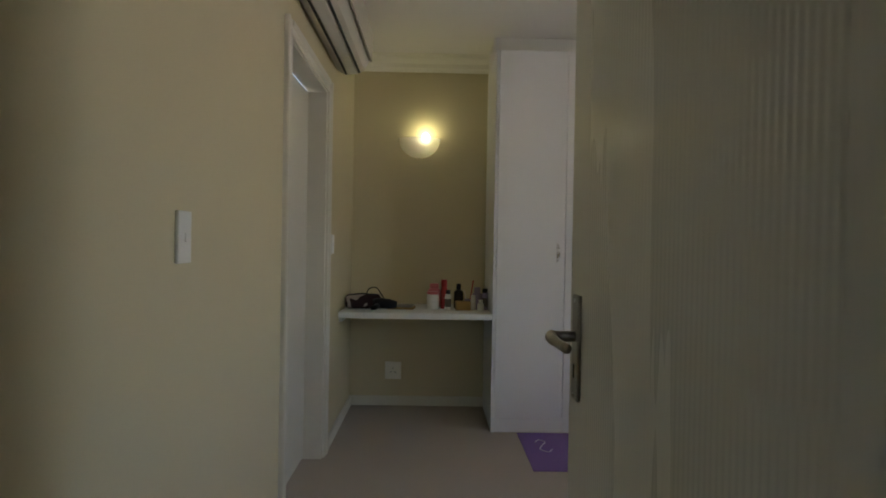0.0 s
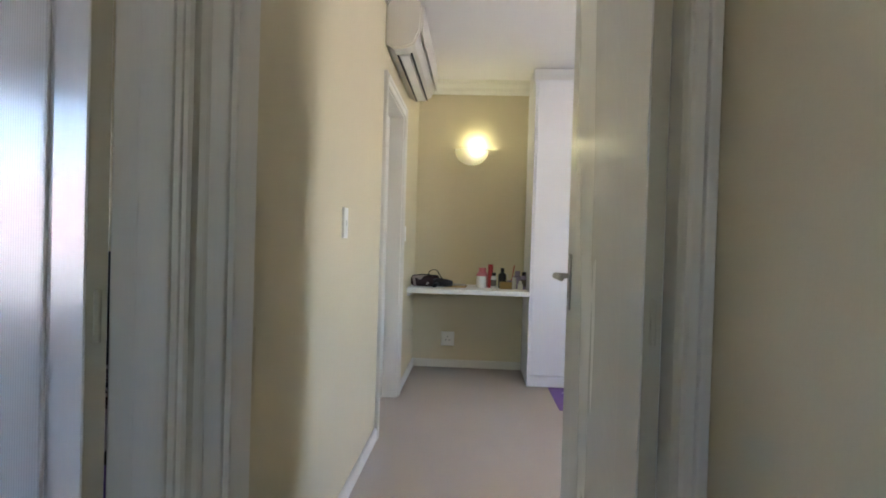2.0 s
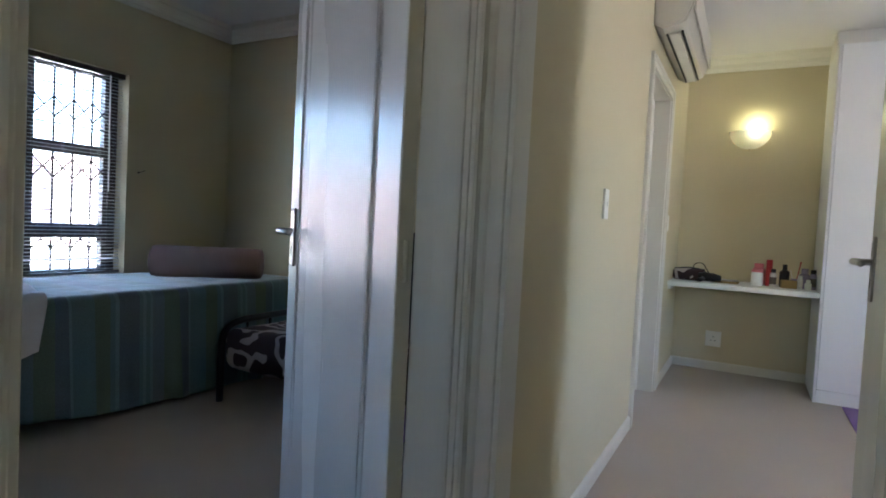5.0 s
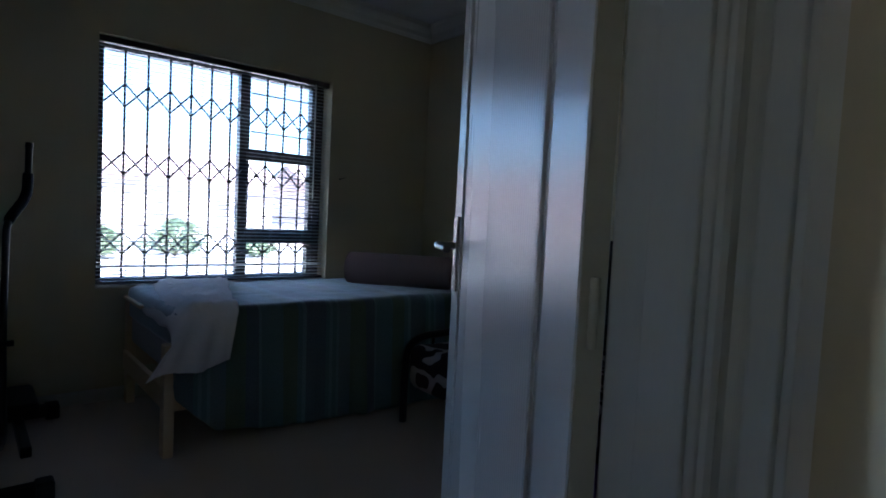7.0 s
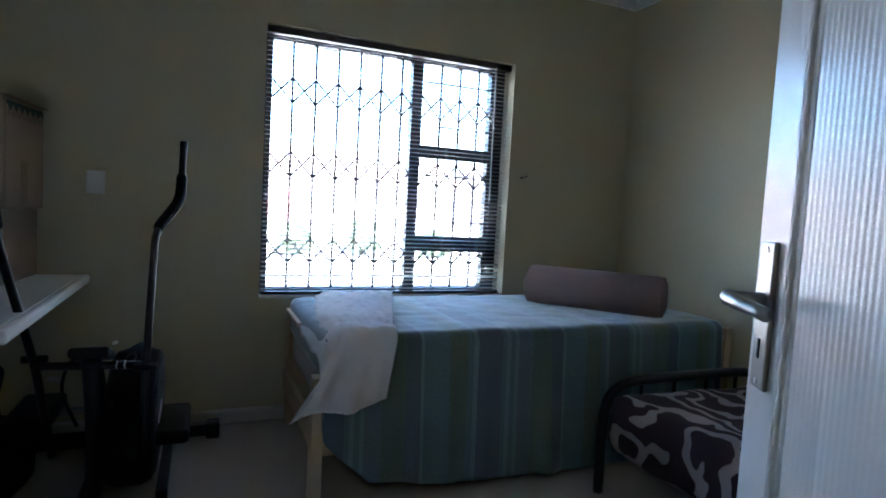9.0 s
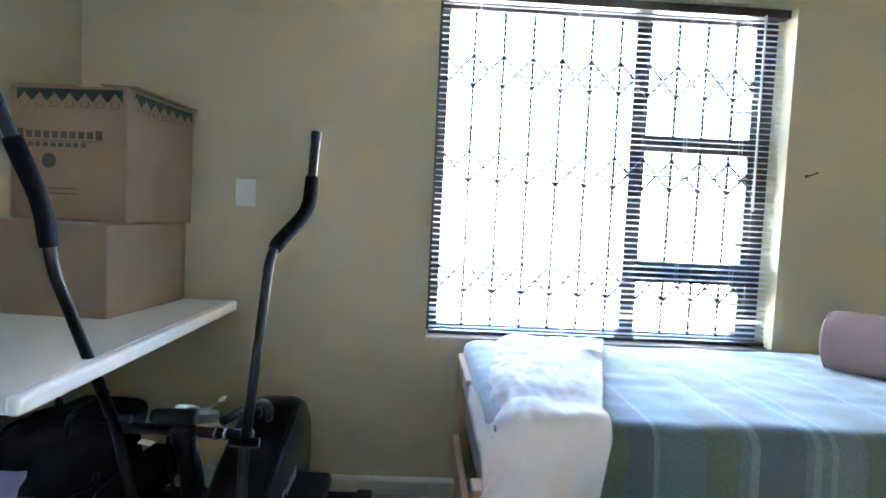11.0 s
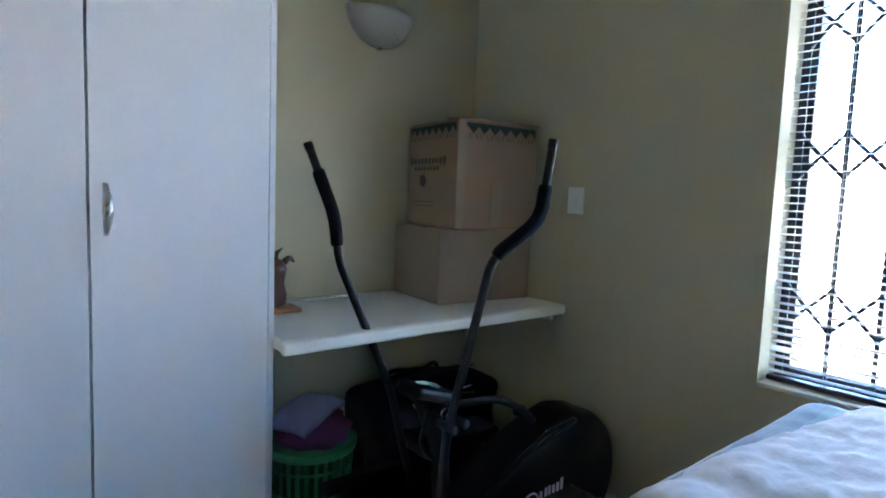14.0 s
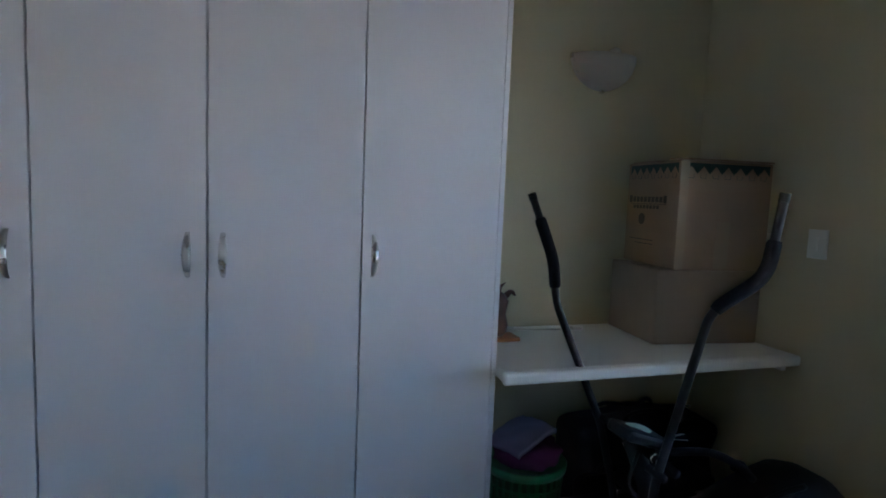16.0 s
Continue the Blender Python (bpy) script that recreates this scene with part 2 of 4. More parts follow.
def tube(points, r, seg=12, bm=None, closed=False):
    """A round bar along points; r: one radius or one for each point."""
    b = bm if bm is not None else bmesh.new()
    pts = [Vector(p) for p in points]
    rs = r if isinstance(r, (list, tuple)) else [r] * len(pts)
    rings = []
    up = Vector((0.13, 0.29, 0.95))
    for i, p in enumerate(pts):
        a, c = pts[max(i - 1, 0)], pts[min(i + 1, len(pts) - 1)]
        d = (c - a).normalized()
        u = d.cross(up)
        if u.length < 0.1:
            u = d.cross(Vector((1, 0.2, 0)))
        u.normalize()
        v = d.cross(u)
        rings.append([b.verts.new(p + rs[i] * (math.cos(2 * math.pi * k / seg) * u + math.sin(2 * math.pi * k / seg) * v)) for k in range(seg)])
    for q, w in zip(rings, rings[1:]):
        for k in range(seg):
            b.faces.new((q[k], q[(k + 1) % seg], w[(k + 1) % seg], w[k]))
    b.faces.new(rings[0][::-1])
    b.faces.new(rings[-1])
    return b


def curve_points(points, n=8):
    """A smooth line through points."""
    pts = [Vector(p) for p in points]
    pts = [2 * pts[0] - pts[1]] + pts + [2 * pts[-1] - pts[-2]]
    out = []
    for i in range(1, len(pts) - 2):
        a, b, c, d = pts[i - 1:i + 3]
        for k in range(n):
            t = k / n
            out.append(0.5 * (2 * b + (c - a) * t + (2 * a - 5 * b + 4 * c - d) * t * t + (3 * b - a - 3 * c + d) * t ** 3))
    return out + [pts[-2]]


def lathe(profile, seg=24, m=None, bm=None, arc=2 * math.pi):
    """Turns (radius, height) points about z."""
    b = bm if bm is not None else bmesh.new()
    full = arc > 6.28
    cols = seg if full else seg + 1
    rows = []
    for r, z in profile:
        row = []
        for k in range(cols):
            v = Vector((r * math.cos(arc * k / seg), r * math.sin(arc * k / seg), z))
            row.append(b.verts.new(m @ v if m else v))
        rows.append(row)
    for q, w in zip(rows, rows[1:]):
        for k in range(seg):
            j = (k + 1) % cols
            if q[k] is not q[j]:
                b.faces.new((q[k], q[j], w[j], w[k]))
    if full:
        for row, flip in ((rows[0], True), (rows[-1], False)):
            b.faces.new(row[::-1] if flip else row)
    return b


def extrude_profile(profile, path_a, path_b, side, up=(0, 0, 1)):
    """A moulding: (out, up) profile swept straight from a to b; side: unit vector away from the wall."""
    b = bmesh.new()
    s, u = Vector(side), Vector(up)
    ends = [[b.verts.new(Vector(p) + o * s + h * u) for o, h in profile] for p in (path_a, path_b)]
    k = len(profile)
    for i in range(k):
        b.faces.new((ends[0][i], ends[0][(i + 1) % k], ends[1][(i + 1) % k], ends[1][i]))
    b.faces.new(ends[0][::-1])
    b.faces.new(ends[1])
    return b


def structure(name, bm, mat, label, category, smooth=False):
    return tagged(part(name, bm, mat, None, "", smooth), label, category, kind="structure")


# ---- plan, metres ----
AX, AY1, AXR, AY0 = -0.45, 4.35, 3.0, 0.368      # first bedroom
PXL, PXR, PY0, PY1 = -0.44, 0.478, -2.6, 0.245     # passage
BX0, BX1, BY0, BY1 = -3.724, -0.555, -1.245, 2.366  # second bedroom
H = 2.585
WY0, WY1, WZ0, WZ1 = 0.105, 1.51, 0.63, 2.01    # window of the second bedroom
DY0, DY1, DH = -0.665, 0.165, 2.04               # its doorway
JL, JR = -0.378, 0.462                           # doorway of the first bedroom
BTH0, BTH1 = 2.45, 3.305                          # bathroom door

# ---- large structure ----
structure("floor", box(-3.94, -2.8, -0.12, 3.2, 4.6, 0.0), CARPET, "beige short-pile carpet through bedrooms and passage", "carpet")
structure("ceiling", box(-3.94, -2.8, H, 3.2, 4.6, H + 0.12), CEIL, "plain white-painted plaster ceiling", "ceiling")

w = box(BX0 - 0.22, BY0 - 0.15, 0, BX0, WY0, H)
box(BX0 - 0.22, WY1, 0, BX0, BY1 + 0.15, H, bm=w)
box(BX0 - 0.22, WY0, 0, BX0, WY1, WZ0, bm=w)
box(BX0 - 0.22, WY0, WZ1, BX0, WY1, H, bm=w)
structure("wall_west", w, PAINT, "cream-yellow painted plaster wall with a window opening", "wall")
structure("wall_south", box(BX0, BY0 - 0.15, 0, BX1, BY0, H), PAINT, "cream-yellow painted plaster wall behind cupboards and desk", "wall")
structure("wall_north", box(BX0, BY1, 0, BX1, BY1 + 0.15, H), PAINT, "cream-yellow painted plaster wall beside the beds", "wall")
w = box(BX1, PY0, 0, PXL, DY0 - 0.03, H)
box(BX1, DY1 + 0.03, 0, PXL, PY1 - 0.002, H, bm=w)
box(BX1, DY0 - 0.03, DH + 0.03, PXL, DY1 + 0.03, H, bm=w)
structure("wall_passage_west", w, PAINT, "cream-yellow plaster wall with a doorway", "wall")
structure("wall_passage_east", box(PXR, PY0, 0, PXR + 0.12, PY1 - 0.1, H), PAINT, "cream-yellow painted plaster wall of the passage", "wall")
# the gap in this unseen wall is made up to hold the passage fill lamp
w = box(BX1, PY0 - 0.12, 0, -0.09, PY0, H)
box(0.15, PY0 - 0.12, 0, PXR + 0.12, PY0, H, bm=w)
box(-0.09, PY0 - 0.12, 0, 0.15, PY0, 1.15, bm=w)
box(-0.09, PY0 - 0.12, 1.80, 0.15, PY0, H, bm=w)
structure("wall_passage_south", w, PAINT, "cream-yellow painted plaster wall closing the passage", "wall")
w = box(BX1, PY1, 0, JL - 0.03, AY0, H)
box(JR + 0.03, PY1 - 0.1, 0, AXR + 0.15, AY0, H, bm=w)
box(JL - 0.03, PY1, DH + 0.03, JR + 0.03, AY0, H, bm=w)
structure("wall_bedroom_south", w, PAINT, "cream-yellow plaster wall with a doorway", "wall")
w = box(BX1, AY0, 0, AX, BTH0, H)
box(BX1, BTH1, 0, AX, AY1, H, bm=w)
box(BX1, BTH0, 2.06, AX, BTH1, H, bm=w)
structure("wall_bedroom_west", w, PAINT, "cream-yellow plaster wall with a doorway and light switch", "wall")
structure("wall_bedroom_north", box(BX1, AY1, 0, AXR + 0.15, AY1 + 0.15, H), PAINT, "olive-cream painted plaster wall behind the shelf", "wall")
w = box(AXR, AY0, 0, AXR + 0.15, 1.40, H)
box(AXR, 2.10, 0, AXR + 0.15, AY1, H, bm=w)
box(AXR, 1.40, 0, AXR + 0.15, 2.10, 0.95, bm=w)
box(AXR, 1.40, 2.0, AXR + 0.15, 2.10, H, bm=w)
structure("wall_bedroom_east", w, PAINT, "cream-yellow painted plaster wall with a window opening", "wall")
structure("wall_bathroom", box(BX1 - 0.7, BTH0 - 0.3, 0, BX1 - 0.6, BTH1 + 0.3, H), PAINT, "plain wall beyond the bathroom door", "wall")

CORN = [(0, 0), (0.0, -0.115), (0.016, -0.115), (0.022, -0.098), (0.03, -0.09), (0.034, -0.06), (0.055, -0.035), (0.075, -0.026), (0.08, -0.012), (0.09, 0.0)]
for a, b, s in (((BX0, BY0, H), (BX0, BY1, H), (1, 0, 0)), ((BX0, BY1, H), (BX1, BY1, H), (0, -1, 0)), ((BX0, BY0, H), (-2.55, BY0, H), (0, 1, 0)), ((BX1, -0.7, H), (BX1, BY1, H), (-1, 0, 0)),
                ((AX, AY0, H), (AX, AY1, H), (1, 0, 0)), ((AX, AY1, H), (0.54, AY1, H), (0, -1, 0)), ((AXR, AY0, H), (AXR, 3.7, H), (-1, 0, 0))):
    structure("cornice", extrude_profile(CORN, a, b, s), CORNICE, "white moulded plaster cornice under the ceiling", "cornice", False)
SKIRT = [(0, 0), (0.014, 0), (0.014, 0.055), (0.010, 0.066), (0.004, 0.07), (0, 0.07)]
for a, b, s in (((BX0, BY0, 0), (BX0, BY1, 0), (1, 0, 0)), ((BX0, BY1, 0), (BX1, BY1, 0), (0, -1, 0)), ((BX0, BY0, 0), (-2.55, BY0, 0), (0, 1, 0)), ((BX1, 0.27, 0), (BX1, BY1, 0), (-1, 0, 0)),
                ((AX, AY0 + 0.06, 0), (AX, 2.43, 0), (1, 0, 0)), ((AX, 3.36, 0), (AX, AY1, 0), (1, 0, 0)), ((AX, AY1, 0), (0.54, AY1, 0), (0, -1, 0)), ((PXR, PY0, 0), (PXR, 0.06, 0), (-1, 0, 0))):
    structure("baseboard", extrude_profile(SKIRT, a, b, s), TRIM, "white painted skirting board along the carpet", "baseboard")

# ---- door frames ----
ARCH = [(0, 0), (0.012, 0), (0.017, 0.008), (0.013, 0.02), (0.013, 0.04), (0.02, 0.047), (0.022, 0.064), (0.016, 0.068), (0, 0.068)]


def architrave(base, out, across, height, width, parent):
    """Moulded strips round an opening: base = foot of one inner edge, across = unit vector over the opening."""
    o, c = Vector(out), Vector(across)
    p = Vector(base)
    up = Vector((0, 0, 1))
    part("architrave", extrude_profile(ARCH, p, p + up * (height + 0.066), o, -c), TRIM, parent)
    q = p + c * width
    part("architrave", extrude_profile(ARCH, q, q + up * (height + 0.066), o, c), TRIM, parent)
    t0 = p + up * height
    part("architrave", extrude_profile(ARCH, t0, t0 + c * width, o, up), TRIM, parent)


f = thing("door_frame", pose(0, 0, 0), "cream painted timber frame of the open bedroom door", "door frame", kind="structure")
for x0, x1, sx in ((JL - 0.034, JL, 1), (JR, JR + 0.034, -1)):
    b = box(x0, 0.15 if sx < 0 else 0.225, 0, x1, AY0 + 0.004, DH, 0.003)
    box(x1 if sx > 0 else x0 - 0.006, 0.238, 0, x1 + 0.012 if sx > 0 else x0, 0.324, DH, 0.002, bm=b)
    part("jamb", b, TRIM, f)
part("head", box(JL, 0.225, DH, JR, AY0 + 0.004, DH + 0.034, 0.003), TRIM, f)
part("strike_plate", box(JL, 0.325, 0.945, JL + 0.002, 0.348, 1.035, 0.0008), STEEL, f, "steel strike plate")
architrave((JL - 0.012, AY0, 0), (0, 1, 0), (1, 0, 0), DH + 0.01, JR - JL + 0.024, f)
p0 = Vector((JL - 0.006, PY1 - 0.002, 0))
part("architrave", extrude_profile([(o, h * 0.75) for o, h in ARCH], p0, p0 + Vector((0, 0, DH)), (0, -1, 0), (-1, 0, 0)), TRIM, f)
p0 = Vector((JR, 0.234, 0))
part("architrave", extrude_profile([(o, h) for o, h in ARCH], p0, p0 + Vector((0, 0, DH)), (-1, 0, 0), (0, -1, 0)), TRIM, f)

f = thing("door_frame", pose(0, 0, 0), "cream painted timber frame of the second bedroom door", "door frame", kind="structure")
for y0, y1, s in ((DY0 - 0.034, DY0, 1), (DY1, DY1 + 0.034, -1)):
    b = box(BX1 - 0.004, y0, 0, PXL + 0.004, y1, DH, 0.003)
    box(-0.505, y1 if s > 0 else y0 - 0.012, 0, PXL - 0.006, y1 + 0.012 if s > 0 else y0, DH, 0.002, bm=b)
    part("jamb", b, TRIM, f)
part("head", box(BX1 - 0.004, DY0, DH, PXL + 0.004, DY1, DH + 0.034, 0.003), TRIM, f)
architrave((PXL, DY0 - 0.01, 0), (1, 0, 0), (0, 1, 0), DH + 0.01, DY1 - DY0 + 0.02, f)
p0 = Vector((BX1, DY0 - 0.01, 0))
part("architrave", extrude_profile(ARCH, p0, p0 + Vector((0, 0, DH + 0.076)), (-1, 0, 0), (0, -1, 0)), TRIM, f)

f = thing("door_frame", pose(0, 0, 0), "white painted timber frame of the bathroom door", "door frame", kind="structure")
for y0, y1 in ((BTH0, BTH0 + 0.034), (BTH1 - 0.034, BTH1)):
    part("jamb", box(BX1, y0, 0, AX + 0.003, y1, 2.026, 0.003), TRIM, f)
part("head", box(BX1, BTH0, 2.026, AX + 0.003, BTH1, 2.06, 0.003), TRIM, f)
architrave((AX, BTH0 + 0.006, 0), (1, 0, 0), (0, 1, 0), 2.035, BTH1 - BTH0 - 0.012, f)


# ---- doors ----
def lever_handle(parent, x, z, face, sx, mat, way=-1):
    """Back plate, keyhole and lever on one face of a leaf; way: the lever's direction along the leaf."""
    pl = part("handle_plate", box(x - 0.02, face, z - 0.115, x + 0.02, face + sx * 0.007, z + 0.075, 0.003), mat, parent, "worn metal back plate")
    b = tube([(x, face, z), (x, face + sx * 0.045, z)], 0.0095)
    tube(curve_points([(x - way * 0.008, face + sx * 0.046, z), (x + way * 0.012, face + sx * 0.052, z), (x + way * 0.05, face + sx * 0.054, z), (x + way * 0.105, face + sx * 0.046, z - 0.004)], 5), [0.0105] * 6 + [0.0095] * 5 + [0.0085] * 5, bm=b)
    part("lever", b, mat, pl, "", True)
    part("keyhole", box(x - 0.003, face + sx * 0.0072, z - 0.075, x + 0.003, face + sx * 0.0085, z - 0.05), BLACK, pl)
    for zz in (z - 0.105, z + 0.065):
        part("screw", tube([(x, face + sx * 0.0071, zz), (x, face + sx * 0.0085, zz)], 0.004, 10), STEEL, pl)


def fluted_sheet(x0, x1, z0, z1, face, sx, pitch=0.0115, depth=0.0004):
    """A pressed panel of upright flutes standing just proud of one face of a leaf."""
    n = int(round((x1 - x0) / pitch)) * 8
    b = bmesh.new()
    cols = []
    for i in range(n + 1):
        x = x0 + (x1 - x0) * i / n
        o = face + sx * (0.0004 + depth * (0.5 - 0.5 * math.cos(2 * math.pi * i / 8)))
        cols.append((b.verts.new((x, o, z0)), b.verts.new((x, o, z1))))
    for p, q in zip(cols, cols[1:]):
        b.faces.new((p[0], q[0], q[1], p[1]))
    return b


def door(m, width, name, label, lever_x, roped=True):
    d = thing(name, m, label, "door", kind="structure")
    part("leaf", box(0, 0, 0.012, width, 0.04, 2.03, 0.0025), DOORGLOSS, d)
    part("edge_lipping", box(-0.003, 0.003, 0.014, -0.0002, 0.037, 2.028), EDGE, d)
    for face, sx in ((0, -1), (0.04, 1)):
        for x in (0.142, width - 0.10) if roped else ():
            n_b = 400
            b = tube([(x, face + 0.0005 * sx, 0.60 + 1.38 * k / n_b) for k in range(n_b + 1)], [0.003 + 0.0025 * abs(math.sin(k * 0.25 + 0.7)) for k in range(n_b + 1)], 8)
            part("rope_moulding", b, DOORGLOSS, d, "carved rope moulding", True)
            for dx in (-0.014, 0.014):
                part("moulding_rib", tube([(x + dx, face - 0.0065 * sx, 0.30), (x + dx, face - 0.0065 * sx, 2.0)], 0.0078, 24), DOORGLOSS, d, "", True)
        part("fluted_panel", fluted_sheet(0.164, width - 0.122, 0.30, 2.0, face, sx), DOORGLOSS, d, "finely fluted pressed panel", True)
        lever_handle(d, lever_x, 1.04, face, sx, BRASSY)
    for z in (0.25, 1.0, 1.8):
        part("hinge", tube([(-0.006, 0.02, z - 0.045), (-0.006, 0.02, z + 0.045)], 0.006, 10), EDGE, d)
    return d


def swing(hx, hy, angle):
    return pose(hx, hy, 0, 0, 0, angle)


door(swing(0.457, 0.328, 90.2), 0.879, "door_1", "cream gloss panelled door standing open against carpet", 0.819, False)
# the leaf lies behind its hinge line as seen from the passage
door(swing(-0.574, 0.12, 149.65) @ Matrix.Diagonal((1, -1, 1, 1)), 0.80, "door_2", "white gloss panelled door standing open, reflecting daylight", 0.755)
d3 = thing("door_3", pose(-0.548, BTH0 + 0.036, 0, 0, 0, 90), "closed white bathroom door set back in its frame", "door", kind="structure")
part("leaf", box(0, 0, 0.012, 0.783, 0.04, 2.02, 0.0025), TRIM, d3)
lever_handle(d3, 0.06, 1.03, 0.0, -1, BRASSY)

# ---- window of the second bedroom ----
WX = BX0 - 0.15
wn1 = thing("window_1", pose(0, 0, 0), "dark timber window with a fixed pane and casements", "window", kind="structure")
fr = 0.045
b = box(WX - 0.03, WY0, WZ0, WX + 0.03, WY0 + fr, WZ1, 0.004)
box(WX - 0.03, WY1 - fr - 0.045, WZ0, WX + 0.03, WY1, WZ1, 0.004, bm=b)
box(WX - 0.03, WY0 + fr, WZ0, WX + 0.03, WY1 - fr, WZ0 + fr, 0.004, bm=b)
box(WX - 0.03, WY0 + fr, WZ1 - fr, WX + 0.03, WY1 - fr, WZ1, 0.004, bm=b)
part("window_frame", b, WINFRAME, wn1)
part("mullion", box(WX - 0.03, 0.918, WZ0 + fr, WX + 0.03, 0.982, WZ1 - fr, 0.004), WINFRAME, wn1)
for z0, z1 in ((0.885, 0.972), (1.43, 1.50)):
    part("transom", box(WX - 0.032, 0.982, z0, WX + 0.032, WY1 - fr - 0.045, z1, 0.004), WINFRAME, wn1)
for y0, y1, z0, z1 in ((WY0 + fr, 0.918, WZ0 + fr, WZ1 - fr), (0.982, WY1 - 0.09, WZ0 + fr, 0.885), (0.982, WY1 - 0.09, 0.972, 1.43), (0.982, WY1 - 0.09, 1.50, WZ1 - fr)):
    g = part("pane", box(WX - 0.022, y0, z0, WX - 0.018, y1, z1), GLASS, wn1)
    g.visible_shadow = False
part("window_sill", box(BX0 - 0.118, WY0 + 0.001, WZ0, BX0 + 0.006, WY1 - 0.001, WZ0 + 0.014, 0.003), TRIM, wn1, "white painted inner sill")

gr = thing("burglar_grille", pose(0, 0, 0), "dark steel concertina security grille inside the glass", "security grille")
GX = WX + 0.05
ys = [WY0 + 0.0255 + 0.1195 * k for k in range(12)]
for k, y in enumerate(ys):
    part("bar", box(GX - 0.004, y - 0.0062, WZ0 + 0.016, GX + 0.004, y + 0.0062, WZ1 - 0.002), GRILLE, gr)
for zc in (0.875, 1.33, 1.713):
    for k in range(len(ys) - 1):
        ya, yb = ys[k], ys[k + 1]
        for za, zb in ((zc - 0.064, zc + 0.064), (zc + 0.064, zc - 0.064)):
            part("lattice_strap", tube([(GX + 0.006, ya, za), (GX + 0.006, yb, zb)], 0.006, 6), GRILLE, gr)
    for y in ys:
        for dz in (-0.064, 0.064):
            s = 1 if dz > 0 else -1
            b = bmesh.new()
            vs = [b.verts.new((GX + xx, y + yy, zc + dz + zz)) for xx in (-0.006, 0.010) for yy, zz in ((-0.014, -s * 0.012), (0.014, -s * 0.012), (0, s * 0.014))]
            b.faces.new(vs[:3]); b.faces.new(vs[3:])
            for i in range(3):
                b.faces.new((vs[i], vs[(i + 1) % 3], vs[3 + (i + 1) % 3], vs[3 + i]))
            part("rivet_plate", b, GRILLE, gr)
for z in (0.735, 1.06, 1.19, 1.33, 1.61, 1.86):
    part("cross_bar", box(GX - 0.010, 0.985 if z > 0.85 else WY0 + 0.03, z - 0.004, GX - 0.004, WY1 - 0.09, z + 0.004), GRILLE, gr)

bl = thing("venetian_blind", pose(0, 0, 0), "pale slatted venetian blind with dark rails, lowered and open", "blind")
VX = BX0 - 0.055
part("headrail", box(VX - 0.022, WY0 + 0.004, WZ1 - 0.035, VX + 0.022, WY1 - 0.004, WZ1 - 0.001, 0.003), RAIL, bl, "dark head rail")
part("bottom_rail", box(VX - 0.016, WY0 + 0.008, WZ0 + 0.017, VX + 0.016, WY1 - 0.008, WZ0 + 0.032, 0.003), RAIL, bl, "dark bottom rail")
slat_bm = bmesh.new()
rows = []
for xx, zz in ((-0.0125, 0.0), (-0.006, 0.0022), (0.0, 0.0028), (0.006, 0.0022), (0.0125, 0.0)):
    rows.append([slat_bm.verts.new((xx, yy, zz)) for yy in (WY0 + 0.010, WY1 - 0.010)])
for q, r in zip(rows, rows[1:]):
    slat_bm.faces.new((q[0], q[1], r[1], r[0]))
bmesh.ops.solidify(slat_bm, geom=slat_bm.faces[:], thickness=0.0006)
slat0 = part("slat", slat_bm, SLAT, bl)
NSLAT = 56
for k in range(NSLAT):
    o = slat0 if k == 0 else new("slat", slat0.data)
    o.parent = bl
    o.location = (VX, 0, WZ0 + 0.045 + k * (WZ1 - 0.04 - WZ0 - 0.045) / (NSLAT - 0.5))
    # one slat has slipped and hangs turned
    o.rotation_euler = (0, radians(34 if k == 3 else 8 + 2 * math.sin(k * 1.7)), 0)
for y in (WY0 + 0.16, 0.66, 1.12, WY1 - 0.16):
    for dx in (-0.0125, 0.0125):
        part("ladder_cord", tube([(VX + dx, y, WZ0 + 0.03), (VX + dx, y, WZ1 - 0.03)], 0.0008, 5), SLAT, bl)
part("tilt_wand", tube([(VX + 0.026, 1.40, WZ1 - 0.03), (VX + 0.03, 1.402, 1.20)], 0.004, 8), PLASTIC, bl, "pale plastic wand", True)


# ---- switches and sockets ----
def switch_plate(m, w, h, rockers, label):
    s = thing("light_switch", m, label, "switch")
    part("plate", box(-w / 2, -0.010, -h / 2, w / 2, 0, h / 2, 0.003), PLASTIC, s)
    for k in range(rockers):
        z = (k - (rockers - 1) / 2) * 0.024
        part("rocker", box(-0.006, -0.014, z - 0.011, 0.006, -0.0102, z + 0.011, 0.0015), PLASTIC, s)


switch_plate(pose(AX, 1.492, 1.208, 0, 0, 90), 0.072, 0.125, 1, "white plastic light switch on the cream wall")
switch_plate(pose(AX, 3.505, 1.19, 0, 0, 90), 0.072, 0.115, 1, "white plastic light switch beside the bathroom door")
switch_plate(pose(BX0, -0.616, 1.174, 0, 0, 90), 0.075, 0.105, 2, "white plastic double light switch beside the window")
so = thing("wall_socket", pose(-0.13, AY1, 0.26), "white plastic three-pin wall socket below the shelf", "socket")
part("plate", box(-0.06, -0.012, -0.064, 0.06, 0, 0.064, 0.003), PLASTIC, so)
for x, z in ((0, 0.018), (-0.016, -0.012), (0.016, -0.012)):
    part("pin_hole", tube([(x, -0.0128, z), (x, -0.0122, z)], 0.0045, 10), BLACK, so)
part("rocker", box(0.03, -0.016, 0.015, 0.045, -0.0122, 0.04, 0.0015), PLASTIC, so)


